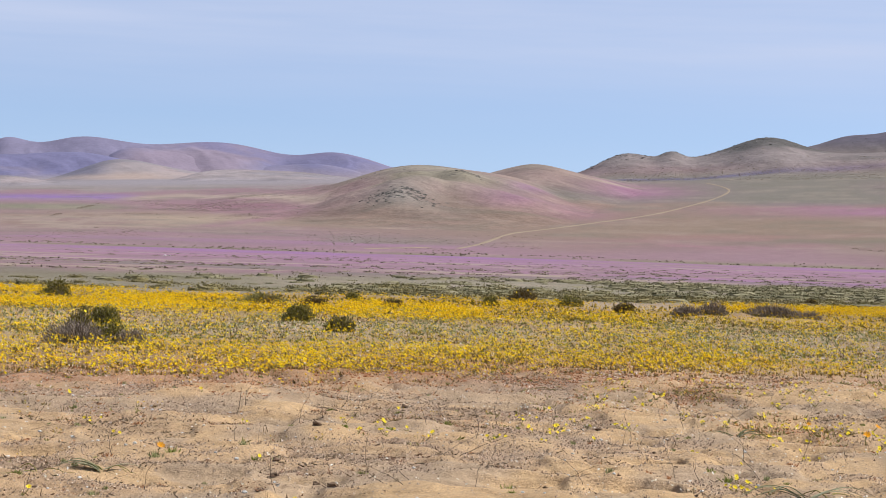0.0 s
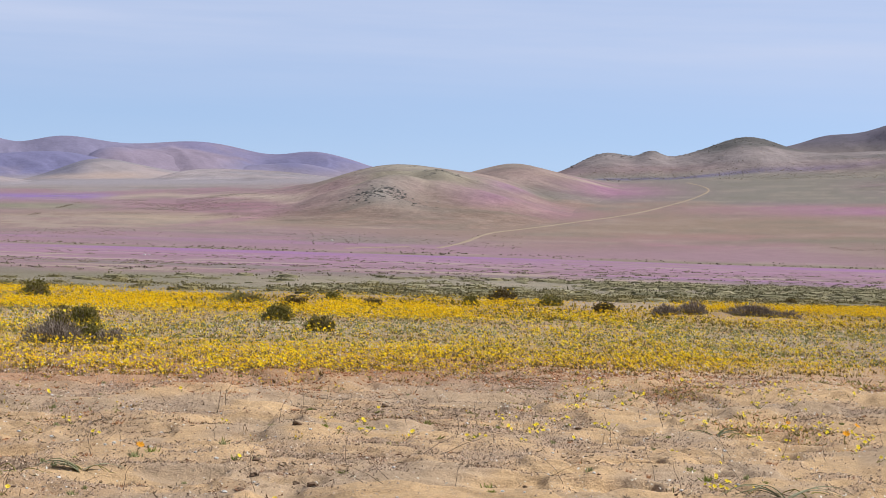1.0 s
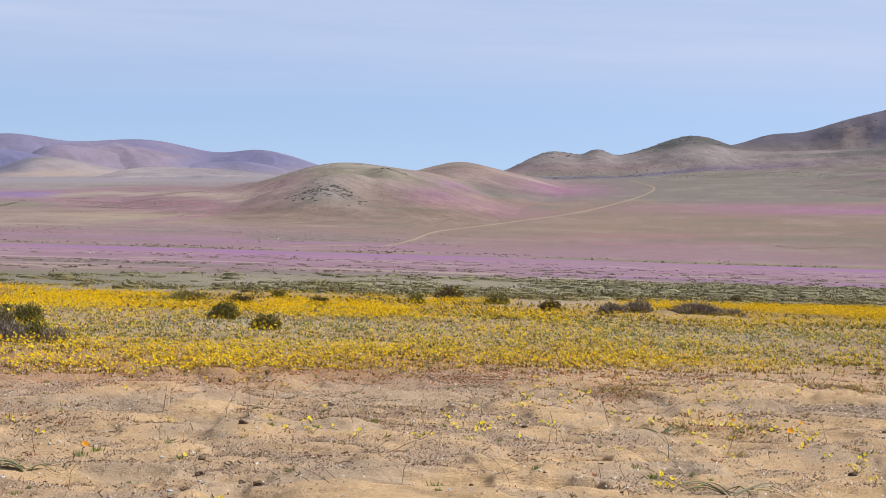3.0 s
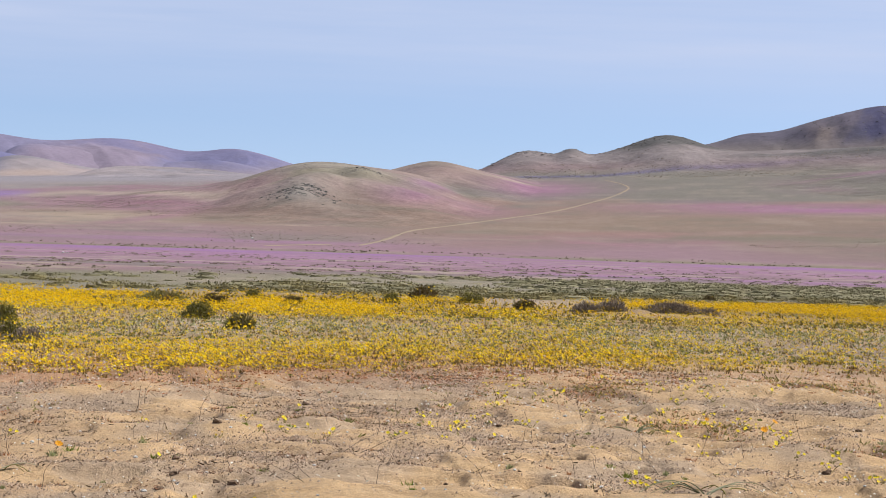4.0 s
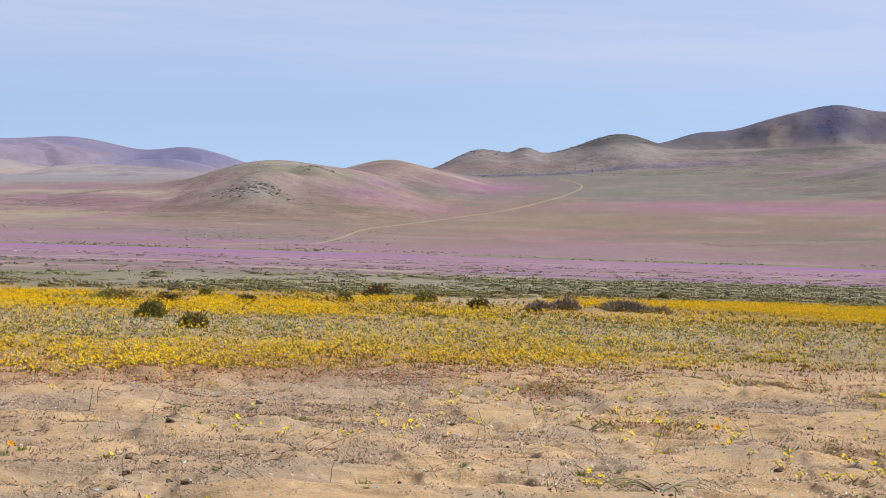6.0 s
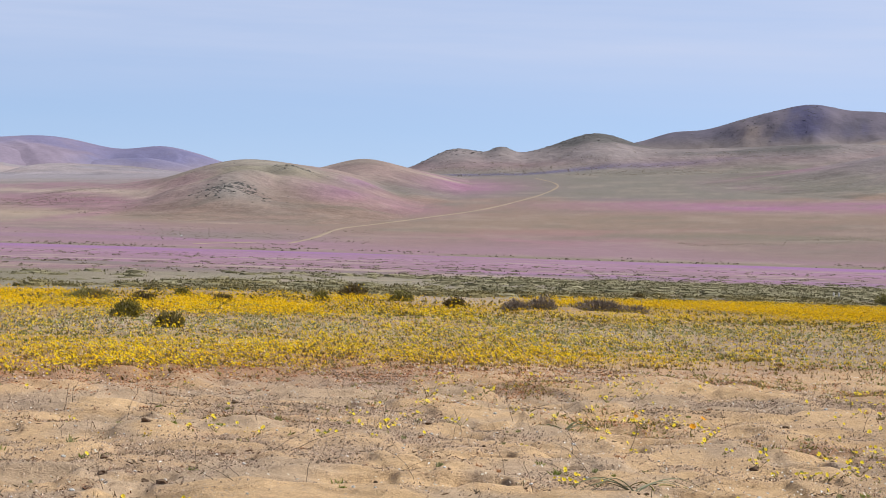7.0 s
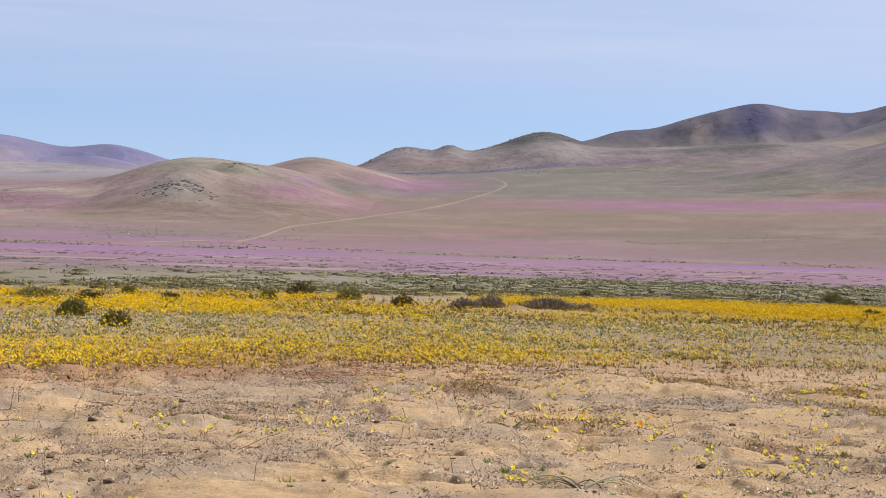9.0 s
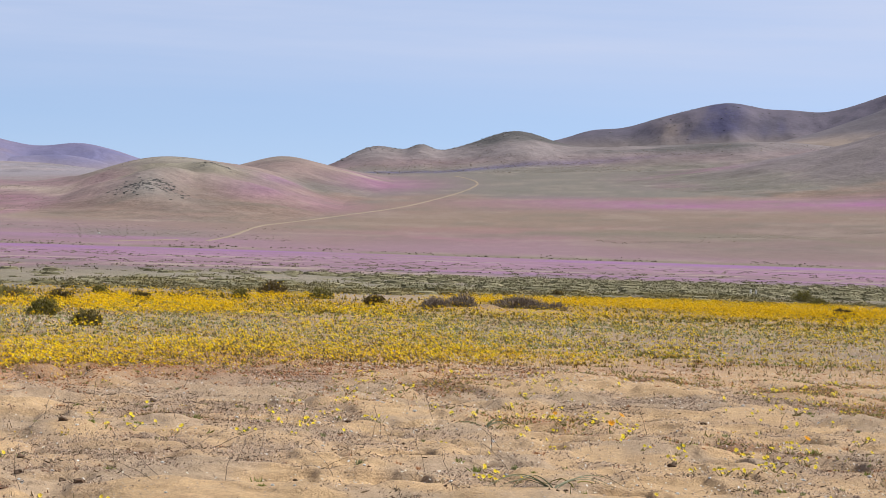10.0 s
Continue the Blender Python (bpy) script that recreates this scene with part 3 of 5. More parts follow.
def tone_dark(x, y, A, R, rise, gully):
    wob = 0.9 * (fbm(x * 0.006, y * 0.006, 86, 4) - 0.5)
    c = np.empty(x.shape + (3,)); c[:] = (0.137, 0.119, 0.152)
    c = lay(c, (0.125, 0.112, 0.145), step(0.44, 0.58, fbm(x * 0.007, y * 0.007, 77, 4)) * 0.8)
    # brown up to a slanting ridge line, dark blue beyond, two small blue patches
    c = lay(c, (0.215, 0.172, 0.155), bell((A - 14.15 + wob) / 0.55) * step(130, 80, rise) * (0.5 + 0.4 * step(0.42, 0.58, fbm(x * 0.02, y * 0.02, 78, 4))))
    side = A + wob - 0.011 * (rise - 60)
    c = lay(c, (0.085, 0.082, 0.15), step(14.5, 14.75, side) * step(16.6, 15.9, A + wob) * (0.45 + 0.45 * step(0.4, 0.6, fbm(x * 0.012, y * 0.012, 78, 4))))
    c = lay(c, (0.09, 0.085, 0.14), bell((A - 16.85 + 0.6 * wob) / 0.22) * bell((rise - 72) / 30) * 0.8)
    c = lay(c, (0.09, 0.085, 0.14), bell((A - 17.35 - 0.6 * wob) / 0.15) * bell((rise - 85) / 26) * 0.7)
    c = lay(c, (0.085, 0.08, 0.10), step(0.54, 0.62, fbm(x * 0.03, y * 0.03, 87, 4)) * 0.4)
    return lay(c, (0.205, 0.172, 0.162), step(80, 34, rise + 40 * gully))


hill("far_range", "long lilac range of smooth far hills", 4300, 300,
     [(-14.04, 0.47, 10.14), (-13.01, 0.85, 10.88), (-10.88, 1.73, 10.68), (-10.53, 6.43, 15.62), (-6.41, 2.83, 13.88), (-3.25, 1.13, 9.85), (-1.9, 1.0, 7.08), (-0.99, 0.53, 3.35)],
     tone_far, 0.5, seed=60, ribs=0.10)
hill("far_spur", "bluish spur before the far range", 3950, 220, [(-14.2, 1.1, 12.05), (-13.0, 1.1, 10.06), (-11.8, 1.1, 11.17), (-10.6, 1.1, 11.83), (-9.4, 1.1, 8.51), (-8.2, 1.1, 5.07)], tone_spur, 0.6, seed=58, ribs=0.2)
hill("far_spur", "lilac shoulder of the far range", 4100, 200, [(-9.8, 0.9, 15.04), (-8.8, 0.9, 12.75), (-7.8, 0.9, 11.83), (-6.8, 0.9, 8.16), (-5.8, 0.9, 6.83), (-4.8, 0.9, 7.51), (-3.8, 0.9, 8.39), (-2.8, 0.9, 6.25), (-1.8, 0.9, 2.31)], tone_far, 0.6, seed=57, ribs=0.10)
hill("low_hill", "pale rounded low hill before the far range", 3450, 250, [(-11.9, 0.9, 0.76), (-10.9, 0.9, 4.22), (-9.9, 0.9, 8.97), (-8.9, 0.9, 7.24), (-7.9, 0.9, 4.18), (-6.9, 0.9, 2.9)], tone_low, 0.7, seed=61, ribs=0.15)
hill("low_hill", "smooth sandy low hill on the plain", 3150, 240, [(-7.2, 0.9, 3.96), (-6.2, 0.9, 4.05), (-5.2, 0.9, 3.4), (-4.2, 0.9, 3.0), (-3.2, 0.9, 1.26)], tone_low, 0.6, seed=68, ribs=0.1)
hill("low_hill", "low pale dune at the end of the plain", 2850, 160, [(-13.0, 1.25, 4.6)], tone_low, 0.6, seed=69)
CENTRAL = dict(crest=1900, depth=380, humps=[(-5.68, 1.55, 3.1), (-0.85, 2.88, 20.3), (2.19, 1.55, 6.5)],
               spurs=[(-1.3, 1520, 0.85, 75, 8), (0.5, 1690, 0.55, 80, 4.5)], rough=1.1, seed=62)
hill("central_hill", "rounded olive and pink hill with rocky outcrops", colour=tone_mid, **CENTRAL)
hill("second_hill", "rounded sandy hill with a purple flower patch", 2250, 330,
     [(0.42, 1.13, 4.71), (2.6, 1.56, 14.59), (4.49, 1.05, 3.98)], tone_mid, 0.5, seed=63)
RIGHT = dict(crest=3000, depth=260, humps=[(5.30, 1.09, 10.5), (6.71, 0.41, 4.58), (7.73, 1.77, 7.1), (9.56, 1.31, 11.2), (12.26, 3.58, 8.74), (17.25, 3.13, 9.13)],
             spurs=[], rough=0.8, seed=64, ribs=0.15)
hill("right_range", "grey-brown hills with dark crests", colour=tone_right, **RIGHT)
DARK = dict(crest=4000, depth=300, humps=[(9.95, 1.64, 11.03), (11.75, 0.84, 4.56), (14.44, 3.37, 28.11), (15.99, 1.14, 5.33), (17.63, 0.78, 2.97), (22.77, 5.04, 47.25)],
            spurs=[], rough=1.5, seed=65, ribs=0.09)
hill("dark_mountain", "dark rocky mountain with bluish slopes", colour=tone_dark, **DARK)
hill("mountain_flank", "brown flank of a mountain", 3300, 260, [(19.7, 4.56, 13.99), (20.65, 1.88, 10.9), (21.45, 0.9, 12.19)], tone_flank, 0.8, seed=66)
hill("near_flank", "smooth brown hillside rising from the plain", 2300, 300, [(19.18, 4.04, 13.07), (22.38, 2.56, 21.19)], tone_near, 0.3, seed=67)


# the pale track over the fan
def track(name, label, points, width):
    pts = [Vector(p) for p in points]
    line = []
    for i in range(len(pts) - 1):
        p0, p1, p2, p3 = pts[max(i - 1, 0)], pts[i], pts[i + 1], pts[min(i + 2, len(pts) - 1)]
        for k in range(10):
            t = k / 10
            line.append(0.5 * (2 * p1 + (p2 - p0) * t + (2 * p0 - 5 * p1 + 4 * p2 - p3) * t * t + (3 * p1 - p0 - 3 * p2 + p3) * t ** 3))
    line.append(pts[-1])
    bm = bmesh.new()
    rows = []
    for i, p in enumerate(line):
        q = line[min(i + 1, len(line) - 1)] - line[max(i - 1, 0)]
        n = Vector((-q.y, q.x)).normalized()
        row = []
        for k in (-1.0, -0.4, 0.4, 1.0):
            w = width * (0.5 + 0.12 * math.sin(i * 1.7) + 0.1 * math.sin(i * 0.61))
            x, y = p.x + n.x * w * k, p.y + n.y * w * k
            a, r = math.degrees(math.atan2(x, y)), math.hypot(x, y)
            rise = max(float(hill_rise(np.array(x), np.array(y), a, r, **CENTRAL)[0]) - 2.0, 0.0)
            row.append(bm.verts.new((x, y, float(plain(a, r)) + rise + (0.22 if abs(k) < 0.9 and 1 < i < len(line) - 2 else -0.3))))
        rows.append(row)
    for a, b in zip(rows, rows[1:]):
        for k in range(3):
            bm.faces.new((a[k], b[k], b[k + 1], a[k + 1]))
    me = bpy.data.meshes.new(name)
    bm.to_mesh(me)
    bm.free()
    at = me.color_attributes.new("cover", "FLOAT_COLOR", "POINT")
    at.data.foreach_set("color", [0.30, 0.235, 0.172, 1.0] * len(me.vertices))
    me.materials.append(TRACK)
    for f in me.polygons:
        f.use_smooth = True
    return tagged(new(name, me), label, "track", kind="structure")


def flat(az, r):
    return r * math.sin(radians(az)), r * math.cos(radians(az))


track("dirt_track", "pale dirt track winding over the plain", [flat(*p) for p in
      [(0.37, 962), (1.11, 1046), (1.94, 1205), (2.95, 1292), (4.62, 1441), (6.12, 1597), (7.27, 1805), (8.09, 2020), (8.42, 2214), (8.17, 2360), (7.7, 2480)]], 4.6)
track("dirt_track", "pale sandy streak at the foot of the hill", [flat(*p) for p in [(-2.4, 920), (-1.6, 945), (-0.24, 978)]], 5)


# ---- plants and stones ----
def mesh_of(name, co, faces, mats, index=None, smooth=False):
    me = bpy.data.meshes.new(name)
    me.from_pydata(np.asarray(co).tolist(), [], faces if isinstance(faces, list) else faces.tolist())
    for m in mats:
        me.materials.append(m)
    if index is not None:
        me.polygons.foreach_set("material_index", np.asarray(index, dtype=np.int32))
    if smooth:
        me.polygons.foreach_set("use_smooth", np.ones(len(me.polygons), dtype=bool))
    return me


def part(name, me, parent, label=""):
    ob = new(name, me)
    ob.parent = parent
    return tagged(ob, label)


def frames_of(n, rng, tilt, lean=(0, 0, 0), low=0.0):
    """Random upright turns: three axes for each, tilted by up to tilt (from the share low of it) and leaning to one side."""
    a = rng.uniform(0, 2 * np.pi, n)
    t = (low + (1 - low) * rng.uniform(0, 1, n)) * tilt
    b = rng.uniform(0, 2 * np.pi, n)
    up = np.stack([np.sin(t) * np.cos(b), np.sin(t) * np.sin(b), np.cos(t)], 1) + np.array(lean)
    up /= np.linalg.norm(up, axis=1, keepdims=True)
    s = np.stack([np.cos(a), np.sin(a), 0 * a], 1)
    s -= up * (s * up).sum(1, keepdims=True)
    s /= np.linalg.norm(s, axis=1, keepdims=True)
    return np.stack([s, np.cross(up, s), up], 2)


def scatter(template, at, turn, size):
    """Copies of a small template (points, faces) as one set of points and faces."""
    co, faces = np.asarray(template[0], float), template[1]
    n, k = len(at), len(co)
    pts = np.einsum("nij,kj->nki", turn, co) * np.asarray(size).reshape(n, 1, -1) + at[:, None, :]
    out = []
    for f in faces:
        out.append(np.asarray(f)[None, :] + (np.arange(n) * k)[:, None])
    return pts.reshape(-1, 3), [row for block in out for row in block.tolist()]


def joined(sets):
    """Sets of (points, faces, material index) as one."""
    co, faces, index, base = [], [], [], 0
    for pts, fs, m in sets:
        co.append(pts)
        faces += [[i + base for i in f] for f in fs]
        index += [m] * len(fs)
        base += len(pts)
    return np.concatenate(co), faces, index


def flower_template(petals, cup=0.35):
    """A flower one unit wide, seen from above; the petals rise from its heart."""
    co, faces = [(0, 0, 0)], []
    for i in range(petals):
        a, w = 2 * math.pi * i / petals, math.pi / petals * 0.86
        b = len(co)
        co += [(0.36 * math.cos(a - w), 0.36 * math.sin(a - w), cup * 0.28), (0.5 * math.cos(a), 0.5 * math.sin(a), cup * 0.42 + 0.03 * (i % 2)),
               (0.36 * math.cos(a + w), 0.36 * math.sin(a + w), cup * 0.28)]
        faces.append((0, b, b + 1, b + 2))
    return co, faces


BLADE = ([(-0.5, 0, 0), (0.5, 0, 0), (0.42, 0.12, 0.55), (0, 0.35, 1.0), (-0.42, 0.12, 0.55)], [(0, 1, 2, 4), (4, 2, 3)])
STEM = ([(-0.5, -0.3, 0), (0.5, -0.3, 0), (0, 0.5, 0), (0.05, 0, 1.0)], [(0, 1, 3), (1, 2, 3), (2, 0, 3)])
LEAF = ([(0, -0.5, 0), (0.3, 0, 0.12), (0, 0.5, 0), (-0.3, 0, 0.12)], [(0, 1, 2, 3)])
NEEDLE = ([(0, -0.2, -0.5), (0.09, 0, 0), (0, 0.2, 0.6), (-0.09, 0, 0)], [(0, 1, 2, 3)])
GRAIN = ([(0.5, 0, -0.1), (-0.3, 0.42, -0.1), (-0.25, -0.45, -0.1), (0.02, 0.05, 0.55)], [(0, 1, 3), (1, 2, 3), (2, 0, 3)])
STONE = ([(0.5, 0, 0.1), (0.1, 0.45, 0.05), (-0.45, 0.12, 0.1), (-0.15, -0.42, 0.05), (0.08, 0.05, 0.38), (0, 0, -0.2)],
         [(0, 1, 4), (1, 2, 4), (2, 3, 4), (3, 0, 4), (1, 0, 5), (2, 1, 5), (3, 2, 5), (0, 3, 5)])


def plot(rng, n, r0, r1, a0=-14.0, a1=21.4):
    """Even random places over a sector of the plan."""
    r = np.sqrt(rng.uniform(r0 * r0, r1 * r1, n))
    a = np.radians(rng.uniform(a0, a1, n))
    return r * np.sin(a), r * np.cos(a)


def keep(rng, x, y, chance):
    k = rng.uniform(0, 1, len(x)) < chance
    return x[k], y[k]


def on_ground(x, y, dz=0.0):
    return np.stack([x, y, ground_z(x, y) + dz], 1)


def stuff(name, label, category, sets, mats):
    co, faces, index = joined(sets)
    return tagged(new(name, mesh_of(name, co, faces, mats, index)), label, category, kind="stuff")


def flowering(rng, x, y, petals, size, height, lean=0.35, shape=None):
    """Flowers on stalks, each with a leaf or two at its foot."""
    n = len(x)
    foot = on_ground(x, y, -0.005)
    h = rng.uniform(*height, n)
    turn = frames_of(n, rng, lean)
    top = foot + turn[:, :, 2] * h[:, None]
    d = size[0] + (size[1] - size[0]) * rng.uniform(0, 1, n) ** 1.5
    face = frames_of(n, rng, 1.0, (0.7, -0.5, 0.35))
    # the stalk: a thin spike from foot to flower
    k = np.stack([turn[:, :, 0] * 0.003, turn[:, :, 1] * 0.003, turn[:, :, 2] * h[:, None]], 2)
    co = np.einsum("nij,kj->nki", k, np.asarray(STEM[0], float)) + foot[:, None, :]
    fs = [row for f in (STEM[1] if petals > 3 else STEM[1][:1]) for row in (np.asarray(f)[None, :] + (np.arange(n) * 4)[:, None]).tolist()]
    heads = scatter(flower_template(petals, 0.95), top, face, d)
    return [(*heads, 0), (co.reshape(-1, 3), fs, 1)]


def tufts(rng, x, y, blades, length, width, spread=0.9, low=0.0):
    """Tufts of narrow leaves."""
    n = len(x)
    px, py = np.repeat(x, blades), np.repeat(y, blades)
    foot = on_ground(px, py, -0.01 + 0.015 * low) + np.concatenate([rng.normal(0, 0.02, (n * blades, 2)), np.zeros((n * blades, 1))], 1)
    turn = frames_of(n * blades, rng, spread, low=low)
    s = np.repeat(rng.uniform(*length, n), blades) * rng.uniform(0.6, 1.1, n * blades)
    k = np.stack([turn[:, :, 0] * (width * (0.7 + 0.6 * rng.uniform(0, 1, n * blades)))[:, None], turn[:, :, 1] * s[:, None], turn[:, :, 2] * s[:, None]], 2)
    co = np.einsum("nij,kj->nki", k, np.asarray(BLADE[0], float)) + foot[:, None, :]
    fs = [row for f in BLADE[1] for row in (np.asarray(f)[None, :] + (np.arange(n * blades) * 5)[:, None]).tolist()]
    return co.reshape(-1, 3), fs


rng = np.random.default_rng(7)


def patchy(x, y, seed):
    """Long bare stretches and thick drifts across the field."""
    return 0.5 + 0.6 * step(0.38, 0.54, fbm(x * 0.28, y * 0.75, seed, 3))


def clumps(rng, x, y, n, spread):
    """Each place becomes a loose clump of about n."""
    k = rng.integers(max(1, n - 2), n + 3, len(x))
    x, y = np.repeat(x, k), np.repeat(y, k)
    return x + rng.normal(0, spread, len(x)), y + rng.normal(0, spread * 1.3, len(x))


DARK_UNDER = plant_material("dark_flower_leaf", (0.13, 0.078, 0.022), (0.36, 0.225, 0.07), through_light=0.15)
# front band of the field: larger blooms, thin cover
x, y = plot(rng, 10200, 17.4, 28.8)
r = np.hypot(x, y)
x, y = keep(rng, x, y, step(19.6, 21.2, r - field_edge(np.degrees(np.arctan2(x, y))) + 2.2 * (fbm(x * 0.5, y * 0.5, 90, 3) - 0.5)) * (1 - 0.8 * step(24.6, 27, r + 1.6 * step(3, -4, np.degrees(np.arctan2(x, y))))) * patchy(x, y, 112) * (0.3 + 0.85 * step(0.36, 0.60, fbm(x * 1.3, y * 0.8, 91, 4))) * (1 - 0.28 * step(2, 14, np.degrees(np.arctan2(x, y)))))
stuff("front_flower_leaves", "dark olive leaves at the feet of the front flowers", "ground plants", [(*tufts(rng, x, y, 6, (0.02, 0.07), 0.012, 1.1), 0)], [DARK_UNDER])
x, y = clumps(rng, x, y, 4, 0.055)
stuff("front_flowers", "yellow wild flowers on thin stalks over dry soil", "wildflowers", flowering(rng, x, y, 5, (0.014, 0.034), (0.015, 0.14)), [YELLOW, STALK])
x, y = plot(rng, 40000, 17.4, 29.3)
r = np.hypot(x, y)
x, y = keep(rng, x, y, step(19.8, 21.8, r - field_edge(np.degrees(np.arctan2(x, y))) + 2.2 * (fbm(x * 0.5, y * 0.5, 90, 3) - 0.5)) * (1 - 0.75 * step(24.0, 26.2, r)) * patchy(x, y, 112) * (0.35 + 0.7 * step(0.38, 0.6, fbm(x * 0.7, y * 0.5, 111, 4))) * (1 - 0.3 * step(9, 16, np.degrees(np.arctan2(x, y)))))
stuff("front_buds", "small golden flowers and buds low between larger ones", "wildflowers", flowering(rng, x, y, 3, (0.010, 0.024), (0.01, 0.07)), [GOLDEN, STALK])
x, y = plot(rng, 7700, 26.5, 40.0)
x, y = keep(rng, x, y, patchy(x, y, 113) * (0.4 + 0.75 * step(0.45, 0.64, fbm(x * 0.6, y * 0.3, 92, 4))) * (1 - 0.45 * step(2, -4, np.degrees(np.arctan2(x, y)))) * (1 - 0.4 * step(9, 16, np.degrees(np.arctan2(x, y)))))
stuff("middle_flower_leaves", "dark olive leaves at the feet of the scattered flowers", "ground plants", [(*tufts(rng, x, y, 4, (0.02, 0.07), 0.014, 1.1), 0)], [DARK_UNDER])
x, y = clumps(rng, x, y, 4, 0.075)
stuff("middle_flowers", "scattered yellow wild flowers among grey-green leaves", "wildflowers", flowering(rng, x, y, 5, (0.017, 0.038), (0.02, 0.13)), [YELLOW, STALK])
x, y = plot(rng, 122000, 33.0, 52.5)
r, a = np.hypot(x, y), np.degrees(np.arctan2(x, y))
gap = step(0.62, 0.70, fbm(x * 0.2, y * 0.1, 93, 3))
x, y = keep(rng, x, y, step(33.5, 37, r - 5 * step(3, 10, a) + 4 * (fbm(x * 0.2, y * 0.2, 94, 3) - 0.5)) * (1 - step(44.5, 48.5, r - 3.5 * step(3, 10, a) + 4 * (fbm(x * 0.15, y * 0.15, 95, 3) - 0.5))) * (1 - 0.85 * gap) * (1 - 0.9 * bell((a - 5.6) / 2.0) * step(42.2, 44, r)))
stuff("far_flowers", "dense golden band of yellow wild flowers", "wildflowers", flowering(rng, x, y, 3, (0.022, 0.056), (0.02, 0.13)), [GOLDEN, STALK])

# low leaves between the flowers
x, y = plot(rng, 6500, 20.5, 45.0)
x, y = keep(rng, x, y, 0.35 + step(0.42, 0.6, fbm(x * 0.4, y * 0.25, 22, 4)))
stuff("field_leaves", "low grey-green leaves between the flowers", "ground plants", [(*tufts(rng, x, y, 5, (0.025, 0.08), 0.015, 1.5, 0.3), 0)], [TUFT])
x, y = plot(rng, 7000, 25.0, 40.0)
x, y = keep(rng, x, y, bell((np.hypot(x, y) - 31.5) / 5.5) * (0.3 + 0.7 * step(0.40, 0.58, fbm(x * 0.4, y * 0.25, 22, 4))))
stuff("silvery_leaves", "low silvery green leaves in the middle of the field", "ground plants", [(*tufts(rng, x, y, 5, (0.03, 0.09), 0.02, 1.5, 0.35), 0)], [GREYLEAF])
x, y = plot(rng, 5400, 24.0, 44.0)
x, y = keep(rng, x, y, step(0.5, 0.62, fbm(x * 0.3, y * 0.2, 96, 3)))
stuff("fresh_leaves", "patches of fresh green leaves on the sand", "ground plants", [(*tufts(rng, x, y, 8, (0.02, 0.065), 0.018, 1.4), 0)], [FRESH])
x, y = plot(rng, 18000, 16.4, 26.0)
x, y = keep(rng, x, y, (1 - 0.65 * step(4, 11, np.degrees(np.arctan2(x, y)))) * bell((np.hypot(x, y) - field_edge(np.degrees(np.arctan2(x, y))) - 20.1) / 1.7) * (0.3 + step(0.4, 0.6, fbm(x * 0.6, y * 0.6, 97, 3))))
stuff("red_leaves", "reddish dry leaves at the edge of the flowers", "ground plants", [(*tufts(rng, x, y, 4, (0.015, 0.05), 0.010, 1.55, 0.7), 0)], [RED_LEAF])

x, y = plot(rng, 8500, 20.5, 38.0)
x, y = keep(rng, x, y, (1 - 0.5 * step(4, 11, np.degrees(np.arctan2(x, y)))) * (0.2 + 0.8 * step(0.45, 0.6, fbm(x * 0.8, y * 0.45, 108, 4))))
stuff("field_stems", "thin dark dry stems standing between the flowers", "dry stems", [(*tufts(rng, x, y, 3, (0.03, 0.11), 0.006, 0.9), 0)],
      [plant_material("dark_field_stem", (0.08, 0.05, 0.02), (0.27, 0.175, 0.075), through_light=0.1)])
x, y = plot(rng, 5500, 35.5, 46.5)
x, y = keep(rng, x, y, 0.35 + 0.65 * step(0.42, 0.58, fbm(x * 0.5, y * 0.25, 109, 4)))
stuff("far_field_leaves", "dark olive leaves under the golden flowers", "ground plants", [(*tufts(rng, x, y, 3, (0.04, 0.11), 0.03, 1.1), 0)],
      [plant_material("dark_field_leaf", (0.13, 0.10, 0.022), (0.32, 0.24, 0.055), through_light=0.15)])
# small white shapes added as sparkles between flowers and white dots on sand
x, y = plot(rng, 15000, 19.0, 40.0)
px, py = plot(rng, 1500, 10.6, 19.5)
x, y = np.concatenate([x, px]), np.concatenate([y, py])
x, y = keep(rng, x, y, 0.25 + 0.75 * step(0.42, 0.6, fbm(x * 0.7, y * 0.4, 106, 3)))
n = len(x)
stuff("pale_flecks", "tiny white sparkle flecks between the flowers", "petals",
      [(*scatter(LEAF, on_ground(x, y, 0.0) + np.stack([0 * x, 0 * x, rng.uniform(0.01, 0.06, n)], 1), frames_of(n, rng, 1.0, (0.3, -0.6, 0.1)), rng.uniform(0.012, 0.026, n)), 0)],
      [plant_material("sparkle_fleck", (0.70, 0.64, 0.50), (0.88, 0.86, 0.80), through_light=0.2, mottle=0.05)])

# sparse low plants on the sand before the field, thickest to one side
sow = np.random.default_rng(412)
x, y = plot(sow, 15000, 11.5, 21.0)
a, r = np.degrees(np.arctan2(x, y)), np.hypot(x, y)
x, y = keep(sow, x, y, (0.10 + 0.9 * step(0, 9, a)) * (0.35 + 0.65 * step(13, 17, r)) * step(0.43, 0.58, fbm(x * 0.8 + 13, y * 0.6, 33, 4)) * (1 - 0.7 * sand_relief(x, y)[1]))
stuff("sand_leaves", "low olive and brown leaves in patches on the sand", "ground plants", [(*tufts(sow, x, y, 5, (0.02, 0.06), 0.010, 1.35, 0.4), 0)], [TUFT])
pick = sow.random(len(x)) < 0.22
bx, by = clumps(sow, x[pick], y[pick], 2, 0.05)
stuff("sand_buds", "small golden flowers low on the sand", "wildflowers", flowering(sow, bx, by, 5, (0.009, 0.020), (0.01, 0.06)), [GOLDEN, STALK])
x, y = clumps(sow, x, y, 3, 0.12)
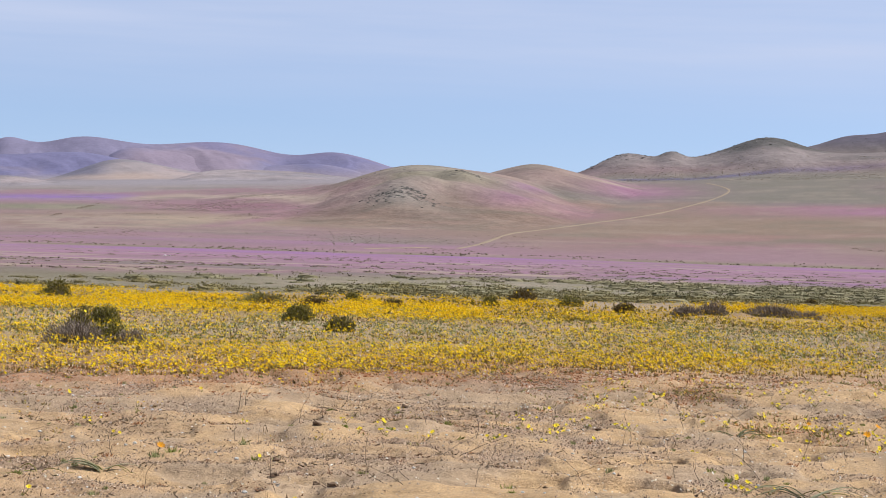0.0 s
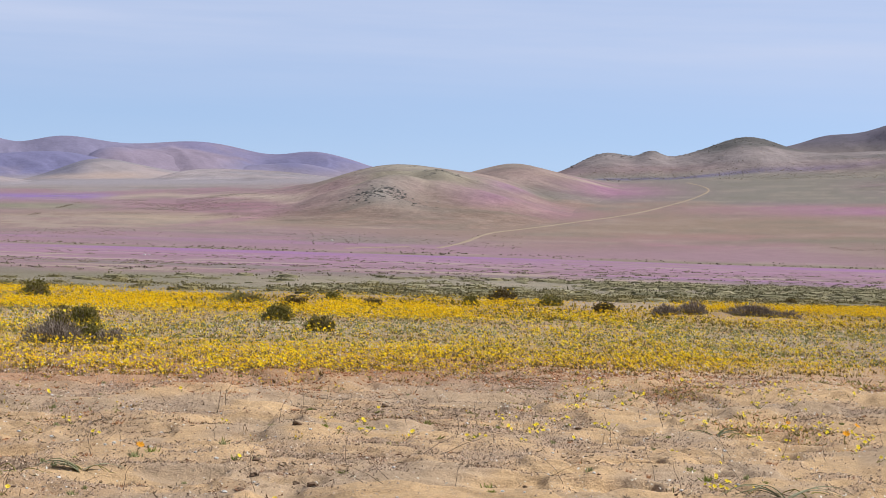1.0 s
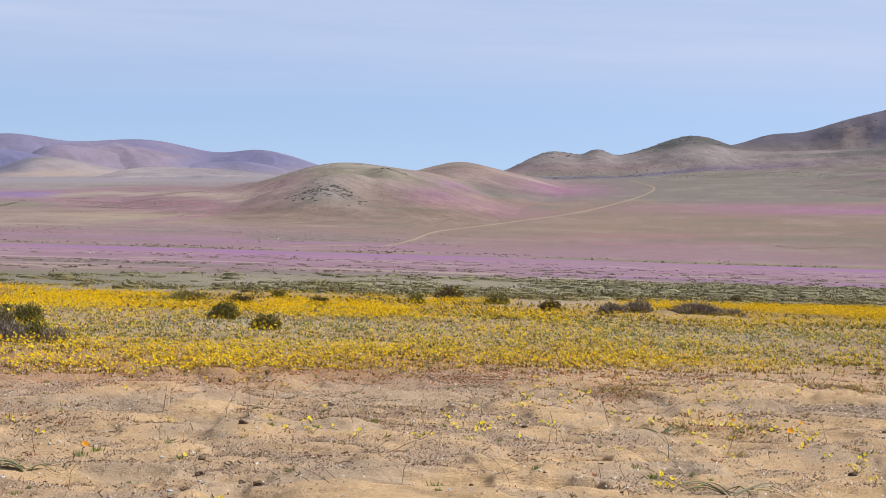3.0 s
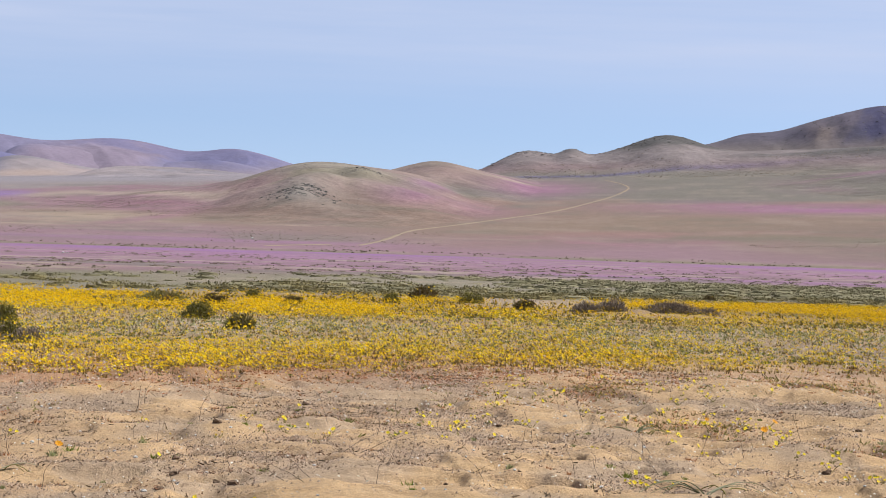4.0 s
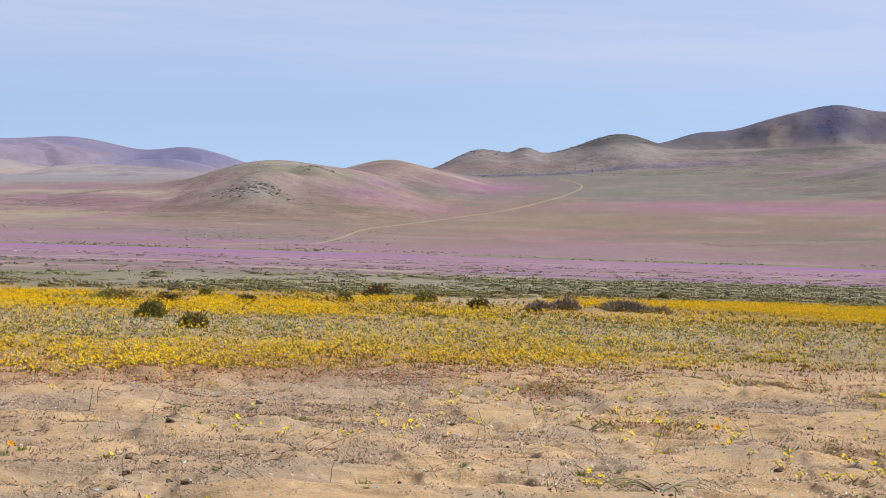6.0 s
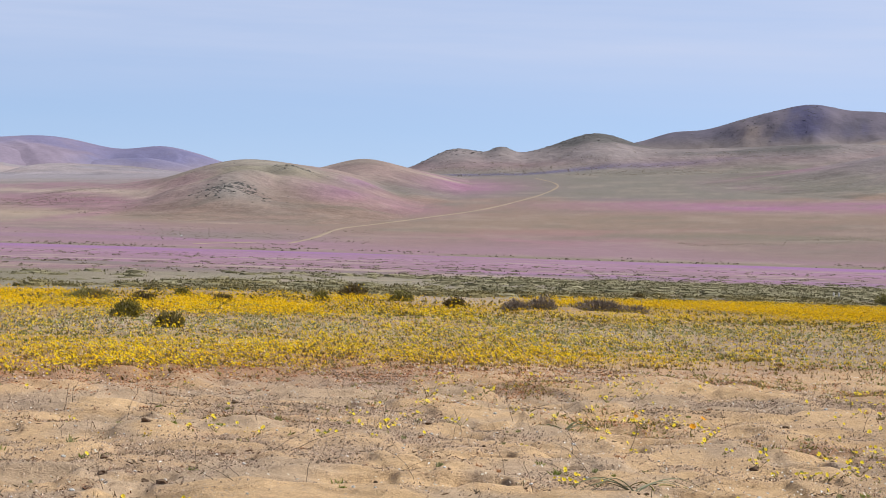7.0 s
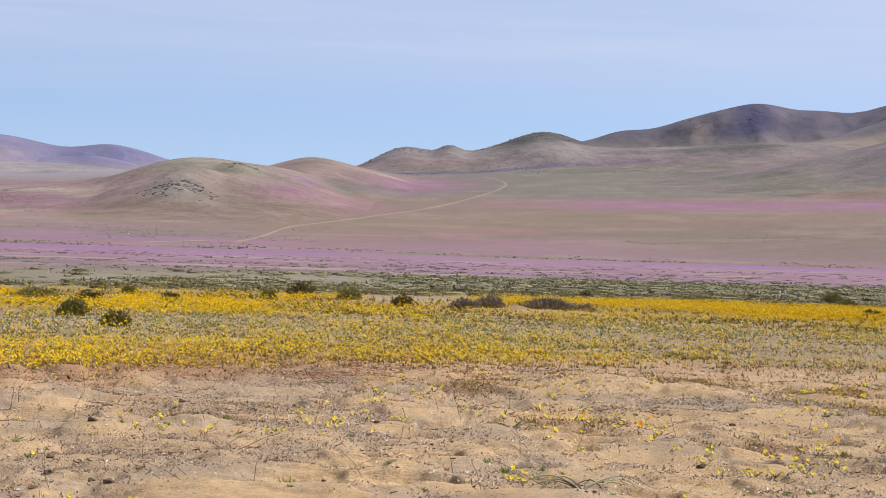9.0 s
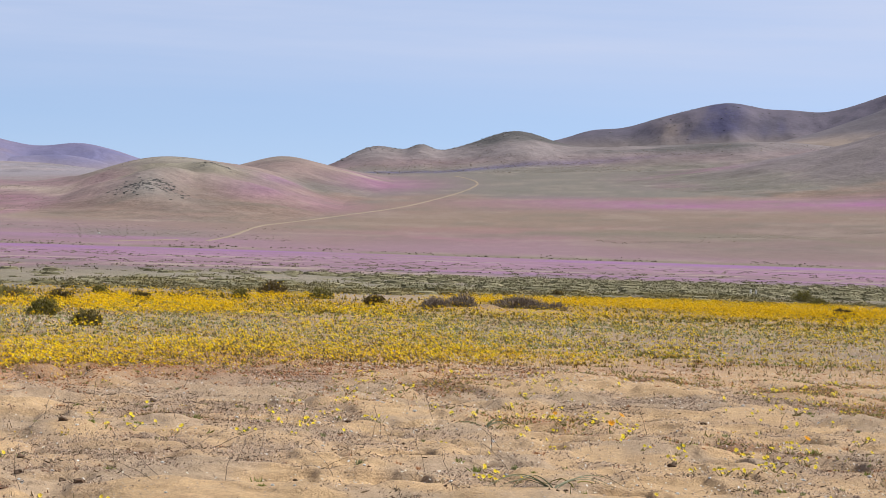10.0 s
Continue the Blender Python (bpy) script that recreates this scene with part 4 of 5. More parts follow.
stuff("sand_litter", "reddish dry leaves lying in patches on the sand", "ground plants", [(*tufts(sow, x, y, 3, (0.012, 0.04), 0.009, 1.6, 0.8), 0)], [RED_LEAF])


# bushes
def bush(name, label, w, d, h, leaf, twig, leaves, seed, size=0.035, dense=0.55, group="", blossoms=0):
    """A low desert bush: twigs from one foot, and a broken dome of small leaves."""
    g = np.random.default_rng(seed)
    base = new(name)
    # twigs
    n = int(90 + 90 * w)
    a, e = g.uniform(0, 2 * np.pi, n), np.arccos(g.uniform(0.05, 1.0, n))
    tip = np.stack([0.5 * w * np.sin(e) * np.cos(a), 0.5 * d * np.sin(e) * np.sin(a), h * np.cos(e)], 1) * g.uniform(0.75, 1.12, (n, 1))
    foot = np.stack([tip[:, 0] * 0.45, tip[:, 1] * 0.45, np.full(n, -0.02)], 1) * g.uniform(0.2, 1.0, (n, 1))
    mid = (foot + tip) / 2 + g.normal(0, 0.02, (n, 3))
    co, fs = [], []
    for f, m, t in zip(foot, mid, tip):
        for p, q, r0, r1 in ((f, m, 0.006, 0.004), (m, t, 0.004, 0.002)):
            k = len(co)
            co += [p + (r0, 0, 0), p + (-r0, r0, 0), p + (0, -r0, r0), q + (r1, 0, 0), q + (-r1, r1, 0), q + (0, -r1, r1)]
            fs += [(k, k + 1, k + 4, k + 3), (k + 1, k + 2, k + 5, k + 4), (k + 2, k, k + 3, k + 5)]
    part("twig_frame", mesh_of("twig_frame", np.array(co), fs, [twig]), base, "dry grey twigs")
    # leaves along the twig ends, pointing outwards and up
    dry = leaf is DRY_TWIG
    leaves = int(leaves * 1.7)
    pick = g.integers(0, n, leaves)
    along = dense + (1.08 - dense) * g.uniform(0, 1, (leaves, 1)) ** 0.7
    c = foot[pick] + (tip[pick] - foot[pick]) * along + g.normal(0, 0.015 + 0.025 * w, (leaves, 3)) * (1, 1, 0.6)
    c[:, 2] = np.abs(c[:, 2])
    up = (tip[pick] - foot[pick]) / (np.linalg.norm(tip[pick] - foot[pick], axis=1, keepdims=True) + 1e-6) + g.normal(0, 0.35 if dry else 0.6, (leaves, 3)) + (0, 0, 0.5)
    up /= np.linalg.norm(up, axis=1, keepdims=True)
    side = np.cross(up, g.normal(0, 1, (leaves, 3)))
    side /= np.linalg.norm(side, axis=1, keepdims=True)
    pts, faces = scatter(NEEDLE if dry else LEAF, c, np.stack([side, np.cross(up, side), up] if dry else [side, up, np.cross(side, up)], 2), g.uniform(0.6, 1.4, leaves) * size * (1.7 if dry else 0.95))
    part("foliage", mesh_of("foliage", pts, faces, [leaf]), base)
    if blossoms:
        pick = g.integers(0, n, blossoms)
        at = tip[pick] * g.uniform(1.0, 1.2, (blossoms, 1)) + (0.0, 0.0, 0.01)
        at[:, 1] = -np.abs(at[:, 1]) - 0.05
        pts, faces = scatter(flower_template(5), at, frames_of(blossoms, g, 0.8, (0.5, -0.7, 0.1)), g.uniform(0.03, 0.048, blossoms))
        part("blossoms", mesh_of("blossoms", pts, faces, [YELLOW]), base, "yellow blossoms")
    return tagged(base, label, "bush", group)


def place(ob, az, r, turn=0.0):
    x, y, z = spot(az, r)
    ob.matrix_world = Matrix.Translation((x, y, z)) @ Matrix.Rotation(turn, 4, "Z")
    return ob


place(bush("bush", "dark green bush leaning on dry grey twigs", 0.46, 0.4, 0.26, BUSH_LEAF, GREY_TWIG, 1000, 1, 0.03), -9.75, 24.6)
place(bush("bush", "dark brownish bush with yellow flowers behind dry twigs", 0.42, 0.45, 0.42, OLIVE_LEAF, GREY_TWIG, 800, 2, 0.03, blossoms=4), -10.6, 25.4)
place(bush("bush", "upper green bush among yellow flowers", 0.46, 0.4, 0.30, BUSH_LEAF, GREY_TWIG, 1300, 6), -9.95, 29.5)
place(bush("dry_bush", "dry grey leafless bush of fine twigs", 0.80, 0.5, 0.26, DRY_TWIG, GREY_TWIG, 1500, 3, 0.03), -10.75, 24.3)
place(bush("dry_bush", "small dry grey bush beside a green one", 0.40, 0.3, 0.16, DRY_TWIG, GREY_TWIG, 800, 7, 0.026), -9.1, 24.3)
place(bush("bush", "round dark green bush among the flowers", 0.50, 0.45, 0.25, BUSH_LEAF, GREY_TWIG, 1500, 4), -4.24, 32.3)
place(bush("bush", "low olive bush with yellow flowers", 0.46, 0.4, 0.23, OLIVE_LEAF, GREY_TWIG, 1000, 5, blossoms=24), -2.99, 29.0)
SPOTS = [(-11.34, 40.9, 0.60, 0.36), (-3.8, 39.9, 0.50, 0.20), (-2.6, 44.0, 0.34, 0.18), (-1.45, 40.3, 0.48, 0.18), (1.5, 43.0, 0.42, 0.20),
         (2.43, 47.2, 0.75, 0.34), (3.86, 44.9, 0.55, 0.22), (5.46, 42.2, 0.50, 0.22), (18.11, 56.0, 0.75, 0.33), (19.26, 44.1, 0.5, 0.17), (18.6, 52.4, 0.45, 0.2), (10.9, 52.0, 0.4, 0.2)]
for i, (a, rr_, w, h) in enumerate(SPOTS):
    place(bush("bush", "small brown-green bush among yellow flowers" if i % 2 else "small dark green bush among yellow flowers", w, w * 0.9, h,
               BROWN_LEAF if i % 2 else BUSH_LEAF, GREY_TWIG, 800, 20 + i, 0.042, group="bushes in the flower field", blossoms=5 if i % 2 else 0), a, rr_)
place(bush("dry_bush", "tall dry grey bush beside a sand mound", 0.66, 0.5, 0.28, DRY_TWIG, DRY_TWIG, 1500, 40, 0.04, 0.3), 8.05, 41.0)
place(bush("dry_bush", "low dry grey bush in front of a taller one", 0.60, 0.5, 0.20, DRY_TWIG, DRY_TWIG, 1300, 43, 0.04, 0.3), 7.3, 40.6)
place(bush("dry_bush", "long low dry grey bush on a sand mound", 1.15, 0.6, 0.24, DRY_TWIG, DRY_TWIG, 3000, 41, 0.04, 0.3), 9.75, 41.0)
place(bush("dry_bush", "small dry grey bush at the end of a sand mound", 0.70, 0.5, 0.17, DRY_TWIG, DRY_TWIG, 1500, 44, 0.04, 0.3), 10.75, 40.8)
place(bush("bush", "wide low grey-green bush in the flowers", 0.95, 0.6, 0.2, TUFT, GREY_TWIG, 1500, 42, 0.04), -5.3, 40.8)


def land_z(x, y):
    """The top of the land, hills and all."""
    r, az = np.hypot(x, y), np.degrees(np.arctan2(x, y))
    z = ground_z(x, y)
    for spec in (CENTRAL, RIGHT):
        z = np.maximum(z, np.where(r > 1000, plain(az, r) + hill_rise(x, y, az, r, **spec)[0] - 2.0, -99))
    return z


# scrub beyond the field, and the shrubs dotted over the plain
DOME = ([(0.5 * math.cos(k * math.pi / 4), 0.5 * math.sin(k * math.pi / 4), -0.08) for k in range(8)]
        + [(0.38 * math.cos(k * math.pi / 4 + 0.3), 0.38 * math.sin(k * math.pi / 4 + 0.3), 0.5 + 0.16 * (k % 3)) for k in range(8)] + [(0.05, 0.04, 0.86)],
        [(k, (k + 1) % 8, 8 + (k + 1) % 8, 8 + k) for k in range(8)] + [(8 + k, 8 + (k + 1) % 8, 16) for k in range(8)])


def shrub_sets(rng, x, y, leaves, width, height, size, full=0.62):
    n = len(x)
    z = land_z(x, y)
    w = rng.uniform(*width, n)
    h = rng.uniform(*height, n) * (w if full != 0.62 else 1.0)
    a, e = rng.uniform(0, 2 * np.pi, (n, leaves)), np.arccos(rng.uniform(0.0, 1.0, (n, leaves)))
    q = rng.uniform(0.6, 1.1, (n, leaves))
    c = np.stack([x[:, None] + 0.5 * w[:, None] * np.sin(e) * np.cos(a) * q, y[:, None] + 0.5 * w[:, None] * np.sin(e) * np.sin(a) * q,
                  z[:, None] + h[:, None] * np.cos(e) * q], -1).reshape(-1, 3)
    s = np.repeat(w, leaves) * rng.uniform(0.7, 1.3, n * leaves) * size
    core = scatter(DOME, np.stack([x, y, z], 1), frames_of(n, rng, 0.1), np.stack([w * full, w * rng.uniform(0.65, 1.1, n) * full, h * (0.45 + 0.48 * full)], 1))
    return [(*scatter(LEAF, c, frames_of(n * leaves, rng, 1.6), s), 0), (*core, 0)]


x, y = plot(rng, 9000, 47, 125)
r, a = np.hypot(x, y), np.degrees(np.arctan2(x, y))
x, y = keep(rng, x, y, step(47, 50, r - 3.5 * step(3, 10, a)) * (1 - step(0.72, 1.02, r / (64 + 1.7 * np.clip(a + 13, 0, 40)))) * (0.12 + 1.1 * step(0.42, 0.58, fbm(x * 0.10, y * 0.13, 98, 3))) * (0.3 + 0.5 * step(-7, 1, a) + 0.1 * step(3, 9, a)))
sx, sy = plot(rng, 1500, 47.0, 60.0)
sa, sr = np.degrees(np.arctan2(sx, sy)), np.hypot(sx, sy) - 3.5 * step(3, 10, np.degrees(np.arctan2(sx, sy)))
sx, sy = keep(rng, sx, sy, step(47.5, 49, sr) * (0.2 + 0.8 * bell((sr - 49.5) / 2.5)) * (0.35 + step(0.45, 0.60, fbm(sx * 0.15, sy * 0.12, 105, 3))) * (0.8 + 0.2 * step(-7, 1, sa)))
stuff("scrub_front", "row of dark brown-green scrub just behind the flowers", "scrub", shrub_sets(rng, sx, sy, 90, (0.4, 1.2), (0.09, 0.17), 0.06, 0.58),
      [plant_material("front_scrub_leaf", (0.14, 0.12, 0.05), (0.36, 0.30, 0.14), through_light=0.1)])
stuff("scrub", "belt of grey-green scrub beyond the flowers", "scrub", shrub_sets(rng, x, y, 30, (0.3, 1.5), (0.07, 0.14), 0.06, 0.64), [SCRUB])
# shrubs over the plain: (count, ranges, bearings, width, where the clumps are)
def dotted(label, count, r0, r1, a0, a1, width, height, grains, floor, seed, along=None):
    x, y = plot(rng, count, r0, r1, a0, a1)
    x, y = keep(rng, x, y, step(floor, floor + 0.14, fbm(x * grains, y * grains, seed, 4)))
    if along:
        x, y = keep(rng, x, y, along(x, y))
    stuff("plain_shrubs", label, "shrubs", shrub_sets(rng, x, y, 7, width, height, 0.15), [SHRUB])


dotted("small dark shrubs near the scrub belt", 1500, 72, 200, -14, 21.4, (0.3, 1.1), (0.03, 0.09), 0.05, 0.50, 99)
dotted("dark shrubs dotted over the purple plain", 1500, 180, 520, -14, 21.4, (0.5, 2.0), (0.05, 0.17), 0.03, 0.50, 100)
dotted("line of shrubs across the plain", 900, 840, 905, -14, 21.4, (0.8, 2.6), (0.3, 0.8), 0.03, 0.44, 101)
dotted("shrubs on the pale slope below the far hills", 9000, 1420, 1960, -12.0, -3.2, (0.5, 1.8), (0.2, 0.6), 0.016, 0.44, 102, lambda x, y: bell((np.degrees(np.arctan2(x, y)) + 7.2) / 2.0))
dotted("shrubs on a pale rise of the plain", 4200, 1070, 1310, 12.0, 21.4, (0.5, 1.5), (0.25, 0.6), 0.02, 0.42, 103, lambda x, y: bell((np.hypot(x, y) - pale_rise(np.degrees(np.arctan2(x, y)))) / 32))
dotted("shrubs along the foot of the hills", 1200, 2540, 2740, 4.5, 20.0, (1.4, 3.6), (0.5, 1.3), 0.006, 0.42, 104)
dotted("sparse shrubs on the pink plain", 1600, 920, 1200, -14, 3, (0.5, 1.8), (0.2, 0.5), 0.02, 0.54, 109)
dotted("dark line of shrubs below the hills", 9000, 2560, 2960, 5.0, 20.0, (1.2, 3.0), (0.5, 1.3), 0.004, 0.30, 110, lambda x, y: 0.6 * bell((np.hypot(x, y) - foot_line(np.degrees(np.arctan2(x, y)))) / 11) + 0.35 * step(10, 13, np.degrees(np.arctan2(x, y))) * bell((np.hypot(x, y) - foot_line(np.degrees(np.arctan2(x, y))) - 55) / 16))
dotted("dark shrubs along a low bank on the plain", 5200, 1420, 1840, -11.8, -9.9, (0.6, 1.8), (0.3, 0.8), 0.02, 0.44, 107, lambda x, y: bell((np.hypot(x, y) - 1474 - 288 * (np.degrees(np.arctan2(x, y)) + 11.4)) / 22))


# ---- things on the sand ----
def curve_tube(points, r0, r1, sides=4):
    """A thin tapering stalk along points."""
    co, fs = [], []
    n = len(points)
    for i, p in enumerate(points):
        q = (Vector(points[min(i + 1, n - 1)]) - Vector(points[max(i - 1, 0)])).normalized()
        s = q.orthogonal().normalized()
        u = q.cross(s)
        r = r0 + (r1 - r0) * i / (n - 1)
        for k in range(sides):
            a = 2 * math.pi * k / sides
            co.append(Vector(p) + s * (r * math.cos(a)) + u * (r * math.sin(a)))
    for i in range(n - 1):
        for k in range(sides):
            fs.append((i * sides + k, i * sides + (k + 1) % sides, (i + 1) * sides + (k + 1) % sides, (i + 1) * sides + k))
    fs.append(tuple(range(sides))[::-1])
    fs.append(tuple((n - 1) * sides + k for k in range(sides)))
    return np.array(co), fs


def wild_flower(label, petal_mat, seed, heads=1, width=0.046, height=0.04):
    """A low plant with one or more open flowers: leaves at the foot, a bent stalk to each flower."""
    g = random.Random(seed)
    base = new("wild_flower")
    for i in range(heads):
        a, d = g.uniform(0, 6.28), g.uniform(0.0, 0.03 + 0.02 * heads)
        h = height * g.uniform(0.75, 1.2)
        tip = Vector((d * math.cos(a), d * math.sin(a), h))
        pts = [(0, 0, -0.01), tuple(tip * 0.5 + Vector((0.012 * math.sin(a), 0.01, 0))), tuple(tip)]
        part("stalk", mesh_of("stalk", *curve_tube(pts, 0.003, 0.002), [STALK]), base)
        co, fs = flower_template(8, 0.45)
        m = frames_of(1, np.random.default_rng(seed * 10 + i), 0.8, (0.3, -0.8, 0.1))[0]
        w = width * g.uniform(0.85, 1.15)
        crown = part("petals", mesh_of("petals", (np.asarray(co) @ m.T) * w + np.array(tip), fs, [petal_mat]), base)
        ring = [(0.11 * math.cos(k * 1.047), 0.11 * math.sin(k * 1.047), 0.05) for k in range(6)] + [(0, 0, 0.10)]
        part("heart", mesh_of("heart", (np.asarray(ring) @ m.T) * w + np.array(tip), [(k, (k + 1) % 6, 6) for k in range(6)], [ORANGE]), crown, "orange heart")
    n = 5 + heads
    pts, faces = tufts_at(np.random.default_rng(seed + 500), n, 0.026, 0.009, 1.35)
    part("leaves", mesh_of("leaves", pts, faces, [TUFT]), base, "small olive leaves")
    return tagged(base, label, "wild flower", "wild flowers on the sand")


def tufts_at(g, blades, length, width, spread=1.1):
    turn = frames_of(blades, g, spread)
    s = length * g.uniform(0.6, 1.2, blades)
    k = np.stack([turn[:, :, 0] * width, turn[:, :, 1] * s[:, None], turn[:, :, 2] * s[:, None]], 2)
    co = np.einsum("nij,kj->nki", k, np.asarray(BLADE[0], float)) + np.concatenate([g.normal(0, 0.012, (blades, 2)), np.full((blades, 1), -0.008)], 1)[:, None, :]
    fs = [row for f in BLADE[1] for row in (np.asarray(f)[None, :] + (np.arange(blades) * 5)[:, None]).tolist()]
    return co.reshape(-1, 3), fs


def at_spot(az, r, turn=0.0, scale=1.0):
    x, y, z = spot(az, r)
    return Matrix.Translation((x, y, z)) @ Matrix.Rotation(turn, 4, "Z") @ Matrix.Scale(scale, 4)


dice = random.Random(11)
FLOWERS_A = [(-12.15, 10.51), (-10.87, 16.74), (-10.18, 14.18), (-9.57, 13.58), (-5.28, 12.05), (-5.80, 14.36), (-7.07, 16.64), (-1.85, 14.58), (-1.58, 14.60),
             (-1.54, 13.93), (-2.35, 13.66), (-2.73, 14.47), (-2.44, 10.15), (-4.20, 10.45), (-1.29, 15.64), (-0.92, 14.24), (3.23, 16.13), (2.72, 14.95), (3.56, 14.79),
             (4.29, 15.54), (4.14, 15.36), (2.73, 17.17), (9.47, 16.60), (9.25, 15.93), (8.57, 15.05), (9.21, 15.13), (9.86, 15.91), (12.18, 15.07), (9.13, 18.64),
             (9.02, 13.07), (7.56, 13.46), (7.46, 16.23), (7.28, 15.54), (7.84, 15.20)]
FLOWERS_B = [(14.34, 19.90), (12.80, 15.61), (14.61, 12.78), (13.58, 13.20), (14.77, 13.32), (13.90, 10.48), (16.62, 11.42), (17.45, 12.89), (16.32, 13.73), (16.57, 13.31),
             (20.04, 14.79), (19.88, 14.44), (20.07, 13.54), (19.10, 11.28), (17.34, 16.91), (18.06, 16.03), (16.94, 15.85), (18.42, 13.49)]
ORANGE_SPOTS = [(-8.23, 12.21), (10.94, 15.97), (12.78, 15.67), (12.60, 14.56), (18.22, 14.67), (12.60, 14.44)]
KINDS = [wild_flower("yellow wild flower with small leaves on sand", LEMON, 1, 1, 0.038), wild_flower("pair of yellow wild flowers on thin stalks", LEMON, 2, 2, 0.036),
         wild_flower("cluster of yellow wild flowers on the sand", LEMON, 3, 3, 0.034), wild_flower("low yellow wild flower close to the sand", LEMON, 4, 1, 0.036, 0.03),
         wild_flower("small cluster of pale yellow wild flowers", LEMON, 5, 4, 0.028, 0.05)]
BLOOM = wild_flower("orange-yellow wild flower, larger than the rest", ORANGE, 6, 1, 0.062, 0.07)
used = set()


def sow(kind, az, r):
    m = at_spot(az, r, dice.uniform(-0.6, 0.6), dice.uniform(0.7, 1.1))
    if kind not in used:
        used.add(kind)
        kind.matrix_world = m
        return kind
    return copy_thing(kind, m)


for i, (a, q) in enumerate(FLOWERS_A + FLOWERS_B):
    sow(KINDS[(i * 7 + i // 5) % 5], a, q)
for a, q in ORANGE_SPOTS:
    sow(BLOOM, a, q)
# the rest grow in loose patches, more of them to the right and towards the field
count = 0
while count < 44:
    a, q = dice.uniform(-13.8, 21.2), math.sqrt(dice.uniform(11.5 ** 2, 20.5 ** 2))
    thick = 0.06 + 0.35 * (q > 14.0) * (a > 3.0) + 0.4 * (a > 9) + 0.3 * (q > 19)
    if thick > dice.uniform(0.0, 1.0):
        count += 1
        for k in range(dice.choice((2, 3, 5, 7))):
            sow(KINDS[dice.choice((0, 1, 2, 3, 3, 4, 4))], a + dice.gauss(0, 0.6), min(q + dice.gauss(0, 0.3), 21.0))


# white stones and dark clods
def pebble(name, label, mat, seed, group, flatness=0.6, lump=0.35):
    bm = bmesh.new()
    bmesh.ops.create_icosphere(bm, subdivisions=2, radius=0.5)
    for v in bm.verts:
        k = noise.noise(v.co * 2.1 + Vector((seed * 3.7, 0, 0))) * lump + noise.noise(v.co * 5 + Vector((0, seed, 0))) * lump * 0.6
        v.co *= 1 + k
        v.co.z = v.co.z * flatness + 0.18
    me = bpy.data.meshes.new(name)
    bm.to_mesh(me)
    bm.free()
    me.materials.append(mat)
    return tagged(new(name, me), label, "stone" if mat is PEBBLE else "clod", group)


STONES = [(-10.52, 11.21), (-8.91, 11.11), (-8.37, 10.82), (-11.59, 12.18), (-12.60, 12.43), (-9.21, 12.62), (-8.95, 12.68), (-7.87, 12.72), (-5.68, 10.54), (-6.57, 12.29),
          (-5.95, 12.12), (-11.70, 13.78), (-10.76, 13.46), (-10.17, 13.31), (-8.71, 15.23), (-8.46, 15.18), (-8.23, 15.23), (-10.33, 18.49), (-10.02, 12.85), (-6.22, 10.64),
          (4.06, 13.14), (-0.87, 10.96), (1.48, 14.90), (-0.68, 12.06), (-1.23, 13.77), (3.91, 14.50), (-2.45, 15.89), (0.13, 11.21), (7.90, 11.24), (11.66, 12.26), (9.14, 13.63),
          (5.64, 16.37), (6.76, 15.46), (4.88, 14.18), (16.55, 14.64), (20.20, 12.50), (14.64, 11.01), (18.31, 11.96), (18.29, 11.30), (16.48, 17.29)]
CLODS = [(-5.28, 10.62), (-3.56, 11.20), (-3.05, 10.79), (-4.75, 11.98), (-4.83, 11.40), (-11.37, 12.45), (-0.98, 16.15), (-3.60, 13.70), (4.81, 14.73), (12.07, 15.09), (14.47, 12.70), (15.34, 15.68)]
WHITES = [pebble("white_stone", "small white stone lying on the sand", PEBBLE, k, "white stones on the sand") for k in range(4)]
DARKS = [pebble("dark_clod", "dark brown clod of earth on the sand", CLOD, 10 + k, "dark clods on the sand", 0.55, 0.8) for k in range(3)]


def drop(kind, az, r, size):
    m = at_spot(az, r, dice.uniform(0, 6.28), size)
    if kind not in used:
        used.add(kind)
        kind.matrix_world = m
        return kind
    ob = copy_thing(kind, Matrix.Identity(4))
    ob.matrix_basis = m
    return ob


for i, (a, q) in enumerate(STONES):
    drop(WHITES[i % 4], a, q, dice.uniform(0.020, 0.034))
for i in range(240):
    drop(WHITES[i % 4], dice.uniform(-13.8, 21.2), math.sqrt(dice.uniform(10.2 ** 2, 20.5 ** 2)), dice.uniform(0.010, 0.024))
for i, (a, q) in enumerate(CLODS):
    drop(DARKS[i % 3], a, q, dice.uniform(0.04, 0.065))
for i in range(110):
    drop(DARKS[i % 3], dice.uniform(-13.8, 21.2), math.sqrt(dice.uniform(10.2 ** 2, 20 ** 2)), dice.uniform(0.012, 0.028))


# green tufts, arched strap leaves and dry twigs
def green_tuft(label, mat, seed, blades, length, width):
    base = new("green_tuft", mesh_of("green_tuft", *tufts_at(np.random.default_rng(seed), blades, length, width, 1.15), [mat]))
    return tagged(base, label, "tuft", "green tufts on the sand")


